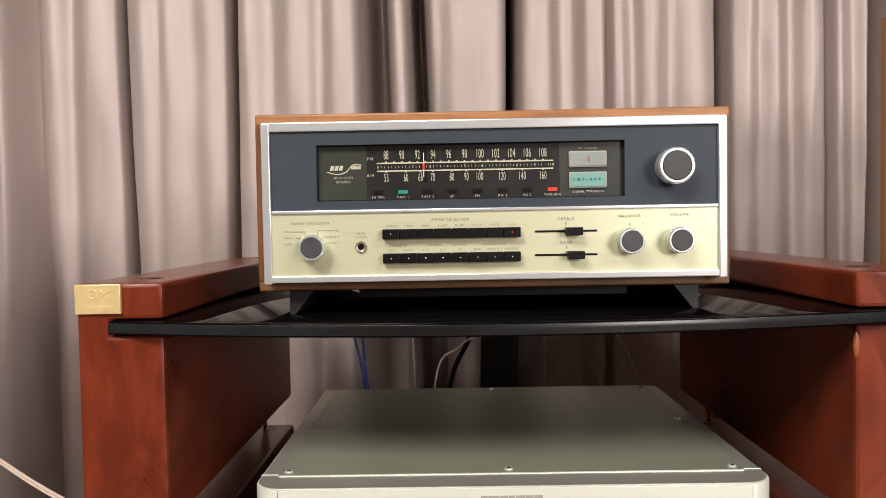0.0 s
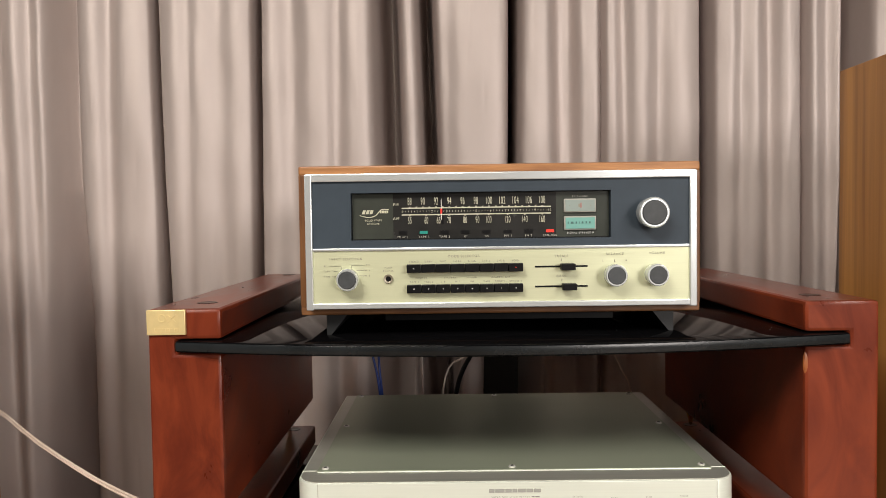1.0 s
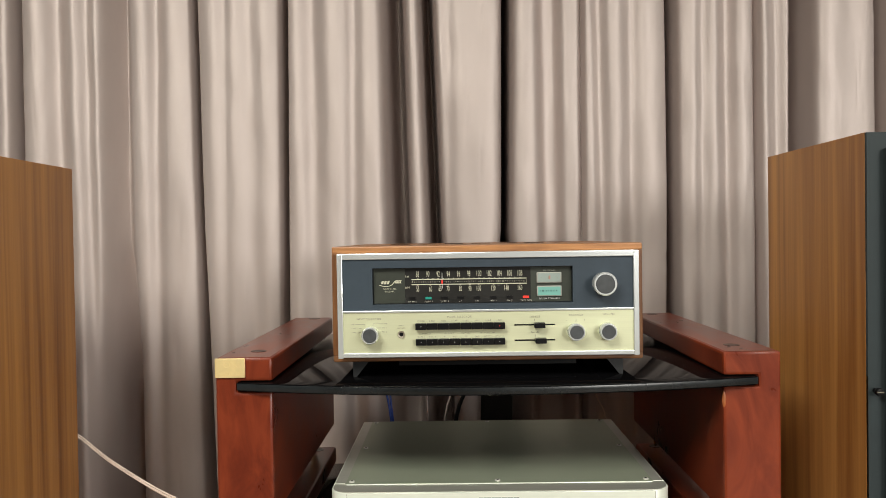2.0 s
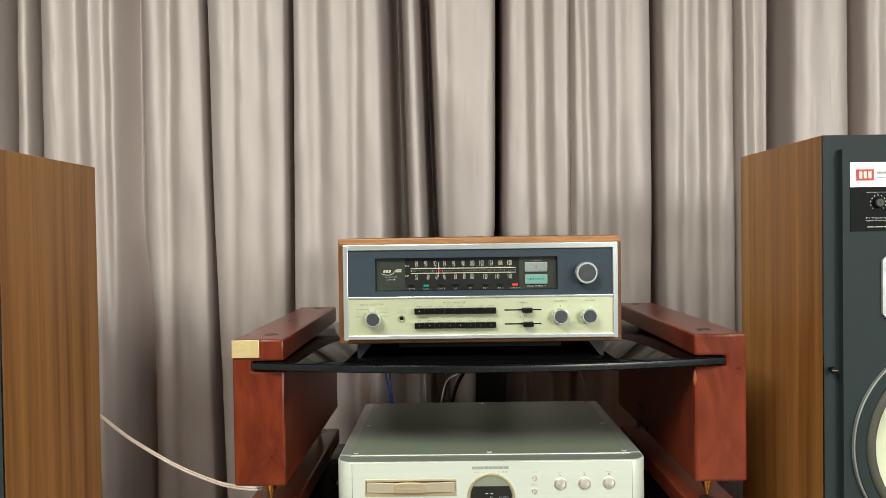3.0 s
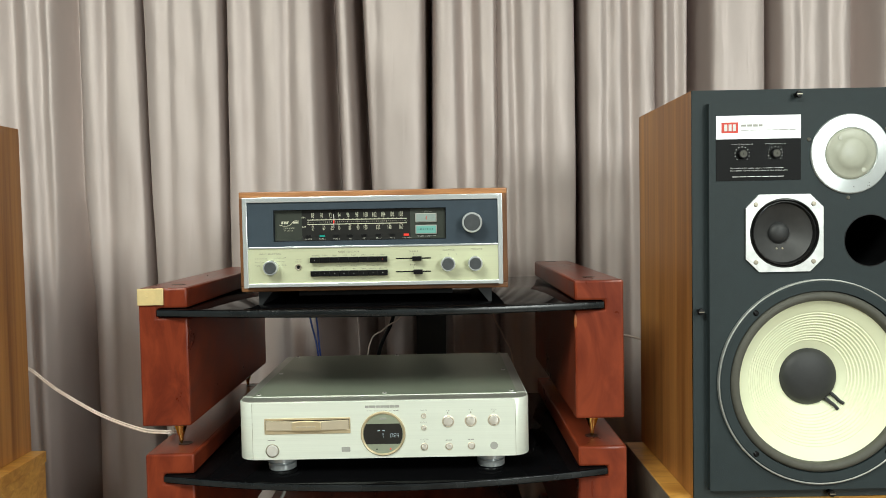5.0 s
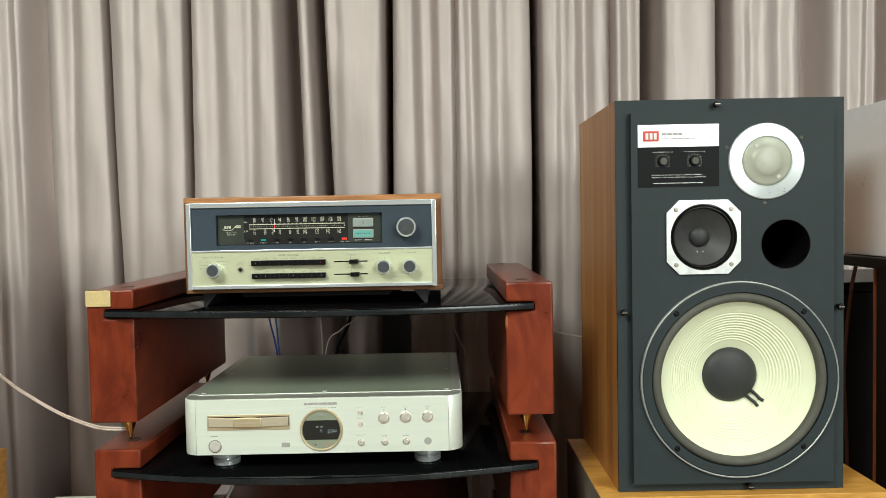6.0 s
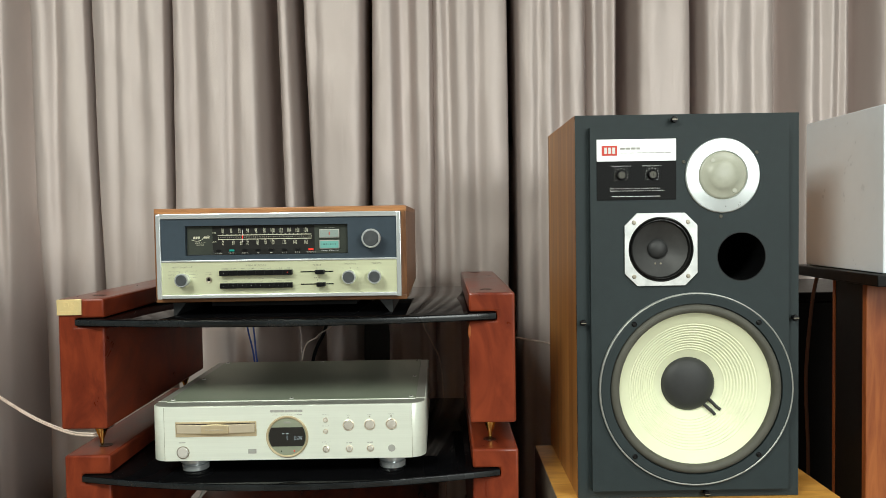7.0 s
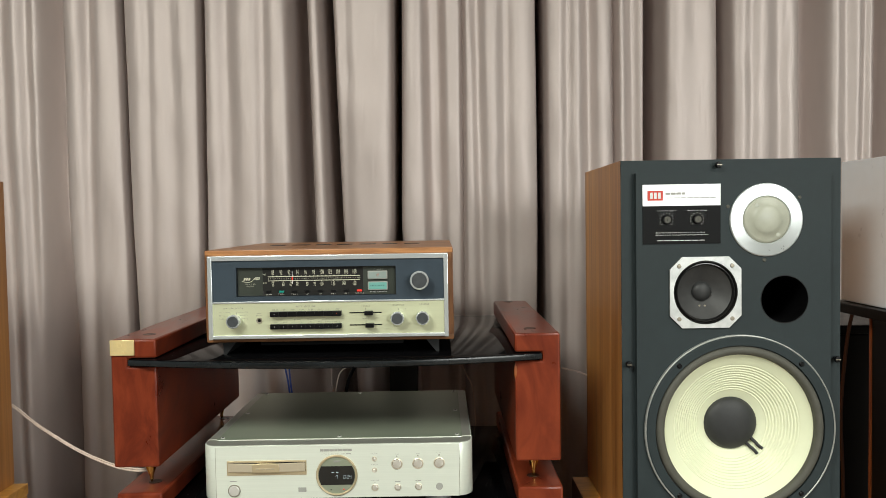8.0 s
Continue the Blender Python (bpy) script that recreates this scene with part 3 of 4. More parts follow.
    knob(t, 0.2258, 0.8842, 0.0115, yp + 0.0015, 0.017, "volume_knob")
    jack = part("headphone_jack", lathe([(0.0028, 0.003), (0.0028, -0.0015), (0.0046, -0.002), (0.005, -0.001), (0.005, 0.0005)], -0.053, yp + 0.001, 0.8828, "y", 32), RING, t, "headphone socket")
    part("socket_hole", lathe([(0, -0.0004), (0.0028, -0.0004)], -0.053, yp + 0.001, 0.8828, "y", 24), BLACK, jack)
    for row, z in enumerate((0.8936, 0.8722)):
        for i in range(8):
            a = -0.0335 + 0.1215 * i / 8
            push = 0.0 if (row, i) in ((0, 0), (0, 7), (1, 5)) else 0.0015
            btn = part("push_button", box(a + 0.0002, a + 0.0150, yp - 0.0075 + push, yp + 0.004, z - 0.0043, z + 0.0043, 0.0006), BLACK, t, "black push button")
            if (row == 1) or i in (0, 7):
                part("button_dot", lathe([(0, -0.0003), (0.0006, -0.0003), (0.0006, 0.0002)], a + 0.0076, yp - 0.0076 + push, z, "y", 10), LAMP_RED if (row, i) == (0, 7) else INK_WHITE if i not in (5, 6) else INK_GREY, btn)
    for z, kx, name in ((0.8936, 0.1345, "treble_slider"), (0.8727, 0.1360, "bass_slider")):
        slot = part(name, box(0.101, 0.156, yp + 0.0009, yp + 0.0018, z - 0.0009, z + 0.0009), BLACK, t, "black slide control")
        part("slider_knob", box(kx - 0.0072, kx + 0.0072, yp - 0.011, yp + 0.001, z - 0.0035, z + 0.0033, 0.0006), BLACK, slot)
    write("INPUT SELECTOR", -0.0975, yg, 0.9042, 0.0024, INK_DARK, t, 0.034)
    write("HEAD", -0.053, yg, 0.8946, 0.0017, INK_DARK, t, 0.0072)
    write("PHONES", -0.053, yg, 0.8912, 0.0017, INK_DARK, t, 0.0102)
    write("MODE SELECTOR", 0.0265, yg, 0.9058, 0.0026, INK_DARK, t, 0.033)
    for i, w_ in enumerate(("STEREO", "S REV", "MONO", "L-L&R", "R-L&R", "L+R-L", "L+R-R", "LOUD")):
        write(w_, -0.0259 + 0.0152 * i, yg, 0.9005, 0.0019, INK_DARK, t, 0.0016 * len(w_))
    for w_, x in (("MONITOR", -.0185), ("FILTERS", .0120), ("MUTING", .0345), ("SPEAKERS OFF", .0645)):
        write(w_, x, yg, 0.8833, 0.0016, INK_DARK, t, 0.0017 * len(w_))
    for i, w_ in enumerate(("TAPE 1", "TAPE 2", "L F", "H F", "FM", "MAIN", "REMOTE 1", "REMOTE 2")):
        write(w_, -0.0259 + 0.0152 * i, yg, 0.8790, 0.0017, INK_DARK, t, 0.00155 * len(w_))
    write("TREBLE", 0.1285, yg, 0.9045, 0.0024, INK_DARK, t, 0.0145)
    write("BASS", 0.1285, yg, 0.8835, 0.0024, INK_DARK, t, 0.0098)
    write("BALANCE", 0.1845, yg, 0.9060, 0.0024, INK_DARK, t, 0.0185)
    write("VOLUME", 0.2285, yg, 0.9065, 0.0024, INK_DARK, t, 0.0165)
    write("L", 0.1722, yg, 0.8990, 0.0016, INK_DARK, t)
    write("R", 0.1965, yg, 0.8990, 0.0016, INK_DARK, t)
    for x, z in ((0.1285, 0.9003), (0.1290, 0.8792), (0.1845, 0.8985)):
        part("index_mark", box(x - 0.0003, x + 0.0003, yg - 0.0002, yg + 0.0004, z - 0.0015, z + 0.0015), INK_DARK, t)
    for w_, x, z in (("AM", -.119, .8970), ("TAPE 2", -.1165, .8915), ("TAPE 1", -.1165, .8860), ("FM", -.0745, .8977), ("PH 1", -.0758, .8920), ("PH 2", -.0758, .8865)):
        write(w_, x, yg, z, 0.0017, INK_DARK, t, 0.0016 * len(w_))
    for a, b, z in ((-.1155, -.1025, .8970), (-.1105, -.1065, .8915), (-.1105, -.1080, .8860), (-.0915, -.0775, .8977), (-.0865, -.0800, .8920), (-.0865, -.0800, .8865)):
        part("index_line", box(a, b, yg - 0.0001, yg + 0.0004, z - 0.00018, z + 0.00018), INK_DARK, t)
    for x in (-.1025, -.0915):
        part("index_line", box(x - 0.0002, x + 0.0002, yg - 0.0001, yg + 0.0004, 0.893, 0.8972), INK_DARK, t)
    return t


receiver()


# ---- disc player ----
def rounded(x0, x1, y0, y1, r, n=8):
    """Plan outline, its two front corners rounded."""
    pts = [(x1, y1), (x0, y1)]
    pts += [(x0 + r - r * math.cos(a), y0 + r - r * math.sin(a)) for a in [math.pi / 2 * i / n for i in range(n + 1)]]
    pts += [(x1 - r + r * math.sin(a), y0 + r - r * math.cos(a)) for a in [math.pi / 2 * i / n for i in range(n + 1)]]
    return pts


def player():
    t = thing("disc_player", 0.077, 0.80, 0.555, "champagne silver disc player with gold tray on glass shelf", "disc player")
    x0, x1, y0, y1, z0, z1 = -0.152, 0.307, 0.602, 1.0, 0.5815, 0.6735
    bm = prism(rounded(x0, x1, y0, y1, 0.026), z0, z1 - 0.001, "z", 0.0016)
    part("body", bm, SILVER, t, "champagne aluminium body with rounded corners", 30)
    for xa, xb in ((-0.1285, -0.1281), (0.2841, 0.2845)):
        part("seam", box(xa, xb, y0 - 0.0002, y0 + 0.002, z0 + 0.001, z1 - 0.002), RING, t)
    part("front_plate", box(-0.128, 0.284, y0 - 0.0006, y0 + 0.004, z0 + 0.0004, z1 - 0.0014, 0.0004), SILVER, t)
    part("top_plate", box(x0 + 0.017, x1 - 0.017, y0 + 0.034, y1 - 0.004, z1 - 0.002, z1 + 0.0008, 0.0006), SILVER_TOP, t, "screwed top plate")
    # highlight along the plate's front chamfer, put in as a lighter silver strip
    part("top_plate_glint", box(x0 + 0.018, x1 - 0.018, y0 + 0.0326, y0 + 0.034, z1 - 0.002, z1 + 0.0004, 0.0005), SILVER, t, "front edge of the top plate, its glint put in as lighter silver")
    part("top_rim", prism(rounded(x0 + 0.002, x1 - 0.002, y0 + 0.002, y1 - 0.002, 0.025), z1 - 0.002, z1 - 0.0004, "z"), SILVER_RIM, t, "brushed grey front ledge")
    for xa, xb in ((x0 + 0.0006, x0 + 0.016), (x1 - 0.016, x1 - 0.0006)):
        part("rim_joint", box(xa, xb, y0 + 0.0385, y0 + 0.0392, z1 - 0.0012, z1 + 0.0001), SILVER, t)
    for sx in (x0 + 0.025, 0.0765, x1 - 0.025):
        for sy in (0.645, 0.816, 0.985):
            if sx == 0.0765 and sy == 0.816:
                continue
            sc = part("screw", lathe([(0, 0.0016), (0.0032, 0.0016), (0.004, 0.0008), (0.004, 0)], sx, sy, z1 + 0.0007, "z", 16), STEEL, t)
            part("screw_socket", lathe([(0, 0.0019), (0.0018, 0.0019), (0.0019, 0.0016)], sx, sy, z1 + 0.0007, "z", 6), BLACK, sc)
    yf = y0 - 0.0006
    # tray: a gold frame round a bowed drawer with a raised grip
    zt, zb = 0.6475, 0.6225
    frame_bm = box(-0.1090, 0.0255, yf - 0.0012, yf + 0.002, zt - 0.0030, zt, 0.0004)
    box(-0.1090, 0.0255, yf - 0.0012, yf + 0.002, zb, zb + 0.0062, 0.0004, bm=frame_bm)
    box(-0.1090, -0.1072, yf - 0.0012, yf + 0.002, zb + 0.0063, zt - 0.0031, 0.0003, bm=frame_bm)
    box(0.0237, 0.0255, yf - 0.0012, yf + 0.002, zb + 0.0063, zt - 0.0031, 0.0003, bm=frame_bm)
    tray = part("tray_frame", frame_bm, TRAY_GOLD, t, "gold frame of the disc tray")
    part("tray_gap", box(-0.1073, 0.0238, yf - 0.0004, yf + 0.002, zb + 0.0060, zt - 0.0029), BLACK, tray)
    top_line = [(-0.1066, 0.0), (-0.0650, 1.0), (-0.0200, 1.0), (0.0230, 0.0)]
    drawer = prism([(x, zb + 0.0066 - 0.0004 * k) for x, k in top_line] + [(x, 0.6438 - 0.0012 * k) for x, k in reversed(top_line)], yf - 0.0030, yf + 0.001, "y", 0.0005)
    for v in drawer.verts:
        if v.co.y < yf - 0.002:
            v.co.y -= 0.0022 * (1 - min(1, abs(v.co.x + 0.0425) / 0.065))
    part("drawer", drawer, TRAY_FACE, tray, "bowed pale gold drawer front")
    grip = [(-0.0650, zb + 0.0062), (-0.0200, zb + 0.0062), (-0.0200, 0.6412)]
    grip += [(-0.0425 + 0.0225 * math.cos(a), 0.6412 + 0.0026 * math.sin(a)) for a in [math.pi * k / 10 for k in range(1, 10)]] + [(-0.0650, 0.6412)]
    part("tray_grip", prism(grip, yf - 0.0064, yf - 0.001, "y", 0.0007), TRAY_GOLD, tray, "raised gold finger grip")
    bars(-0.058, -0.027, yf - 0.0066, 0.6350, 0.0022, TRAY_FACE, tray, 4)
    # power button
    pw = part("power_button", lathe([(0, -0.003), (0.008, -0.003), (0.0088, -0.0022), (0.0088, -0.001), (0.0098, -0.001), (0.0102, 0)], -0.0975, yf, 0.5965, "y", 32), STEEL, t)
    part("button_ring", lathe([(0.0092, 0.0), (0.0094, -0.0014), (0.0104, -0.0014), (0.0106, 0.0003)], -0.0975, yf, 0.5965, "y", 32), RING, pw)
    bars(-0.104, -0.091, yf - 0.0003, 0.613, 0.0012, INK_GREY, t, 1)
    # round display
    disp = part("display_bezel", lathe([(0.031, -0.001), (0.0318, -0.0025), (0.0335, -0.003), (0.035, -0.0015), (0.0352, 0.0005)], 0.0765, yf, 0.6205, "y", 64), TRAY_GOLD, t, "round gold-rimmed display")
    part("display_plate", lathe([(0, -0.0012), (0.0312, -0.0012)], 0.0765, yf, 0.6205, "y", 64), SILVER_TOP, disp)
    pts = []
    for s, lo, hi in ((1, -0.55, 0.55), (-1, -0.55, 0.55)):
        for i in range(9):
            a = lo + (hi - lo) * i / 8
            pts.append((0.0765 + s * 0.0305 * math.cos(a), 0.6205 + s * 0.0305 * math.sin(a)))
    part("display_window", prism(pts, yf - 0.0018, yf - 0.001, "y"), DIAL, disp, "dark display window")
    yy = yf - 0.0021
    segments = {"0": "abcdef", "2": "abged", "4": "fgbc", "7": "fabc"}
    for digit, dx in (("7", 0.0762), ("0", 0.0897), ("2", 0.0955), ("4", 0.0995)):
        bm, w, h, zc, e = bmesh.new(), 0.0013, 0.0027, 0.6180, 0.00022
        place = {"a": (-w, w, h, h), "g": (-w, w, 0, 0), "d": (-w, w, -h, -h), "f": (-w, -w, 0.0004, h), "b": (w, w, 0.0004, h), "e": (-w, -w, -h, -0.0004), "c": (w, w, -h, -0.0004)}
        for seg in segments[digit]:
            xa, xb, za, zd = place[seg]
            box(dx + xa - e, dx + xb + e, yy - 0.0001, yy + 0.0002, zc + za - e, zc + zd + e, bm=bm)
        for v in bm.verts:
            v.co.x += (v.co.z - zc) * 0.12
        part("digit", bm, DIGIT, disp, "lit display digit")
    for zc in (0.6168, 0.6192):
        part("colon", box(0.0925, 0.0929, yy - 0.0001, yy + 0.0002, zc - 0.0002, zc + 0.0002), DIGIT, disp)
    bars(0.068, 0.0725, yy, 0.6258, 0.001, DIGIT, disp, 1)
    bars(0.0755, 0.080, yy, 0.6258, 0.001, DIGIT, disp, 1)
    bars(0.0715, 0.0825, yf - 0.0014, 0.6445, 0.003, INK_GREY, disp, 4)
    part("status_lamp", lathe([(0, -0.0004), (0.0012, -0.0004), (0.0012, 0.0002)], 0.0880, yf - 0.0014, 0.5965, "y", 10), LAMP_RED, disp)
    part("status_lamp", lathe([(0, -0.0004), (0.001, -0.0004), (0.001, 0.0002)], 0.0665, yf - 0.0014, 0.5965, "y", 10), BLACK, disp)
    bars(0.049, 0.103, yf - 0.0003, 0.6635, 0.0038, INK_GREY, t, 7, "emblem_bar", gap=0.07)
    write("SUPER AUDIO CD PLAYER", 0.0715, yf - 0.0003, 0.6570, 0.0013, INK_GREY, t, 0.0400, "player_lettering")
    bars(0.0930, 0.1020, yf - 0.0003, 0.6570, 0.0012, INK_GREY, t, 2)
    part("disc_mark", box(0.011, 0.0245, yf - 0.0003, yf + 0.0003, 0.593, 0.6005), INK_GREY, t)
    for x, z, r, words, mark in ((0.1405, 0.6475, 0.0042, "SACD/CD", ""), (0.1405, 0.6285, 0.0042, "DISPLAY", ""), (0.1408, 0.5985, 0.0060, "OPEN/CLOSE", "eject"),
                                 (0.1795, 0.5985, 0.0060, "", ""), (0.2145, 0.5990, 0.0060, "", ""),
                                 (0.1785, 0.6380, 0.0097, "PLAY", "play"), (0.2140, 0.6385, 0.0097, "STOP", "stop"), (0.2500, 0.6390, 0.0097, "PAUSE", "pause")):
        b = part("button_ring", lathe([(r * 0.76, 0.0002), (r * 0.80, -0.0010), (r * 0.86, -0.0016), (r * 0.94, -0.0012), (r, 0.0003)], x, yf, z, "y", 36), BUTTON_RING, t)
        part("button_groove", lathe([(r * 0.72, -0.0003), (r * 0.80, -0.0003)], x, yf, z, "y", 32), RING, b)
        face = [(0, -0.0016), (r * 0.60, -0.0020), (r * 0.72, -0.0017), (r * 0.745, -0.001), (r * 0.745, 0.0005)] if r > 0.005 else [(0, -0.0022), (r * 0.28, -0.0021), (r * 0.36, -0.0014), (r * 0.6, -0.0016), (r * 0.74, -0.001), (r * 0.745, 0.0005)]
        part("button", lathe(face, x, yf, z, "y", 36), TURNED, b, "turned metal button")
        zl = z + r + (0.0072 if r > 0.009 else 0.0060 if mark else 0.0047)
        if words:
            write(words, x, yf - 0.0003, zl, 0.0014, INK_GREY, t, 0.00125 * len(words) + 0.0016, "button_lettering")
        else:
            bars(x - 0.005, x + 0.005, yf - 0.0003, zl - 0.0008, 0.0011, INK_GREY, t, 2)
        zm = z + r + 0.0036
        if mark == "play":
            part("play_mark", prism([(x - 0.0011, zm - 0.0011), (x + 0.0014, zm), (x - 0.0011, zm + 0.0011)], yf - 0.0003, yf + 0.0002, "y"), INK_DARK, t)
        elif mark == "stop":
            part("stop_mark", box(x - 0.0011, x + 0.0011, yf - 0.0003, yf + 0.0002, zm - 0.0011, zm + 0.0011), INK_DARK, t)
        elif mark == "pause":
            for s in (-1, 1):
                part("pause_mark", box(x + s * 0.0008 - 0.0004, x + s * 0.0008 + 0.0004, yf - 0.0003, yf + 0.0002, zm - 0.0011, zm + 0.0011), INK_DARK, t)
        elif mark == "eject":
            part("eject_mark", prism([(x - 0.0008, zm - 0.0012), (x + 0.0008, zm - 0.0012), (x, zm)], yf - 0.0003, yf + 0.0002, "y"), INK_DARK, t)
    part("sensor", lathe([(0, -0.0005), (0.0058, -0.0005), (0.0062, 0.0003)], 0.2500, yf, 0.5985, "y", 28), INK_GREY, t, "round grey remote sensor")
    for fx in (-0.092, 0.2475):
        for fy in (0.648, 0.95):
            part("foot", lathe([(0, 0), (0.021, 0), (0.0225, 0.0015), (0.0225, 0.0088), (0.0218, 0.0098), (0.0165, 0.0100), (0.0165, 0.0130), (0.0238, 0.0132), (0.0245, 0.0142), (0.0245, 0.0235), (0.022, 0.0262), (0, 0.0262)], fx, fy, 0.5552, "z", 40), CHROME, t, "turned metal foot")
    return t


player()


# ---- on and beside the lowest tier ----
def amplifier():
    x0, x1, y0, y1, z0, z1 = -0.185, 0.325, 0.665, 1.03, 0.3025, 0.392
    t = thing("amplifier", 0.07, 0.85, 0.2897, "wood-topped amplifier on the lowest black glass shelf", "amplifier")
    part("case", box(x0 + 0.008, x1 - 0.008, y0 + 0.006, y1 - 0.004, z0, z1 - 0.012), BLACK, t)
    part("lid", box(x0, x1, y0 + 0.004, y1, z1 - 0.012, z1, 0.003), MAHOGANY, t, "reddish wooden lid")
    for s0 in (x0, x1 - 0.010):
        part("side_panel", box(s0, s0 + 0.010, y0 + 0.004, y1, z0, z1 - 0.0125, 0.0015), MAHOGANY, t, "reddish wooden side")
    part("front_panel", box(x0 + 0.010, x1 - 0.010, y0, y0 + 0.006, z0 + 0.002, z1 - 0.014, 0.001), DARK_PANEL, t)
    for fx in (x0 + 0.05, x1 - 0.05):
        for fy in (y0 + 0.05, y1 - 0.05):
            part("foot", lathe([(0, 0), (0.014, 0), (0.016, 0.002), (0.016, 0.0128), (0, 0.0128)], fx, fy, 0.2897, "z", 20), BLACK, t)


def power_box():
    t = thing("power_box", -0.43, 0.909, FLOOR, "light grey metal box on the floor beside the rack", "metal box")
    part("body", box(-0.53, -0.335, 0.885, 0.933, FLOOR, 0.385, 0.004), SILVER_TOP, t)
    part("lid", box(-0.532, -0.333, 0.883, 0.935, 0.3855, 0.400, 0.003), SILVER, t, "pale grey lid")


amplifier()
power_box()


# ---- loudspeakers ----
def loudspeaker():
    x0, x1, yb, z0, z1 = 0.557, 0.921, 0.897, 0.5135, 1.1425
    yf, yp = 0.589, 0.573
    t = thing("loudspeaker", 0.739, 0.74, z0, "walnut loudspeaker with slate baffle and cream woofer on a wooden pedestal", "loudspeaker", "loudspeaker pair")
    w = 0.019
    part("top_panel", box(x0 + w, x1 - w, yf, yb - 0.0005, z1 - w, z1 - 0.0003), WALNUT, t)
    part("bottom_panel", box(x0 + w, x1 - w, yf, yb - 0.0005, z0 + 0.0003, z0 + w), WALNUT, t)
    part("side_panel", box(x0, x0 + w, yf + 0.0005, yb, z0, z1, 0.0008), WALNUT, t, "walnut veneered side")
    part("side_panel", box(x1 - w, x1, yf + 0.0005, yb, z0, z1, 0.0008), WALNUT, t, "walnut veneered side")
    part("back_panel", box(x0 + w, x1 - w, yb - 0.02, yb - 0.002, z0 + w, z1 - w), WALNUT, t)
    b = 0.022
    bm = box(x0 + 0.0005, x1 - 0.0005, yf - 0.004, yf + 0.012, z1 - b, z1 - 0.0005)
    box(x0 + 0.0005, x1 - 0.0005, yf - 0.004, yf + 0.012, z0 + 0.0005, z0 + 0.016, bm=bm)
    box(x0 + 0.0005, x0 + b, yf - 0.004, yf + 0.012, z0 + 0.016, z1 - b, bm=bm)
    box(x1 - b, x1 - 0.0005, yf - 0.004, yf + 0.012, z0 + 0.016, z1 - b, bm=bm)
    bmesh.ops.remove_doubles(bm, verts=bm.verts, dist=0.00005)
    part("baffle_frame", bm, BAFFLE, t, "slate painted front frame")
    # baffle with its openings
    tw, mid, port, woo = (0.7915, 1.0415), (0.6915, 0.924), (0.8225, 0.9105), (0.7475, 0.696)
    holes = [(tw, 0.036), (mid, 0.05), (port, 0.0385), (woo, 0.140)]
    bm = bmesh.new()
    px0, px1, pz0, pz1 = x0 + b, x1 - b, z0 + 0.016, z1 - b
    edges = []

    def loop(pts, y):
        vs = [bm.verts.new((p[0], y, p[1])) for p in pts]
        return vs, [bm.edges.new((vs[i], vs[(i + 1) % len(vs)])) for i in range(len(vs))]
    rect = [(px0, pz0), (px1, pz0), (px1, pz1), (px0, pz1)]
    rings = [rect] + [[(c[0] + r * math.cos(2 * math.pi * i / 48), c[1] + r * math.sin(2 * math.pi * i / 48)) for i in range(48)] for c, r in holes]
    walls = []
    for ring in rings:
        vs, es = loop(ring, yp)
        edges += es
        back = [bm.verts.new((p[0], yp + 0.018, p[1])) for p in ring]
        walls.append((vs, back))
    bmesh.ops.triangle_fill(bm, use_beauty=True, edges=edges)
    for vs, back in walls:
        for i in range(len(vs)):
            j = (i + 1) % len(vs)
            bm.faces.new((vs[i], vs[j], back[j], back[i]))
    part("baffle", bm, BAFFLE, t, "slate painted baffle board")
    # woofer
    cx, cz = woo
    woofer = part("woofer", lathe([(0.1385, 0.004), (0.1400, -0.0055), (0.1530, -0.006), (0.1548, -0.005), (0.1550, 0.0)], cx, yp, cz, "y", 96), BAFFLE, t, "large cream-coned woofer")
    part("woofer_rim", lathe([(0.1548, -0.0052), (0.1558, -0.0062), (0.1572, -0.0055), (0.1574, 0.0)], cx, yp, cz, "y", 96), RIM, woofer, "thin silver rim")
    part("surround", lathe([(0.1395, 0.0)] + [(0.1315 + 0.0072 * math.cos(a), -0.001 - 0.0070 * math.sin(a)) for a in [math.pi * i / 10 for i in range(11)]] + [(0.1235, 0.003)], cx, yp, cz, "y", 96), RUBBER, woofer, "dark foam surround")
    prof = []
    for i in range(121):
        r = 0.1255 - (0.1255 - 0.043) * i / 120
        ripple = 0.0006 * math.sin((r - 0.058) / 0.0044 * 2 * math.pi) if 0.058 < r < 0.106 else 0
        prof.append((r, 0.001 + (0.1255 - r) * 0.50 - ripple))
    part("cone", lathe(prof, cx, yp, cz, "y", 96), CONE_WHITE, woofer, "ribbed cream cone", 180)
    part("dust_cap", lathe([(0.0450, 0.0425), (0.0445, 0.0395), (0.040, 0.0335), (0.028, 0.0295), (0.014, 0.0275), (0, 0.0270)], cx, yp, cz, "y", 64), DUST_CAP, woofer, "dark dust cap", 60)
    for off in (-0.0058, 0.0058):
        ax, az = math.cos(radians(-45)), math.sin(radians(-45))
        part("lead_bump", tube([(cx + ax * r - az * off * k, yp + h, cz + az * r + ax * off * k) for r, h, k in ((0.043, 0.038, 1.0), (0.050, 0.0335, 1.0), (0.058, 0.0312, 0.9), (0.0655, 0.0292, 1.1))], 0.0027, 8), DUST_CAP, woofer)
    for a in (47, 133, 227, 313):
        sx, sz = cx + 0.1475 * math.cos(radians(a)), cz + 0.1475 * math.sin(radians(a))
        part("screw", lathe([(0, -0.0085), (0.0025, -0.0085), (0.0042, -0.007), (0.0045, -0.005)], sx, yp, sz, "y", 14), BLACK, woofer)
    # midrange
    cx, cz = mid
    h, c = 0.0585, 0.020
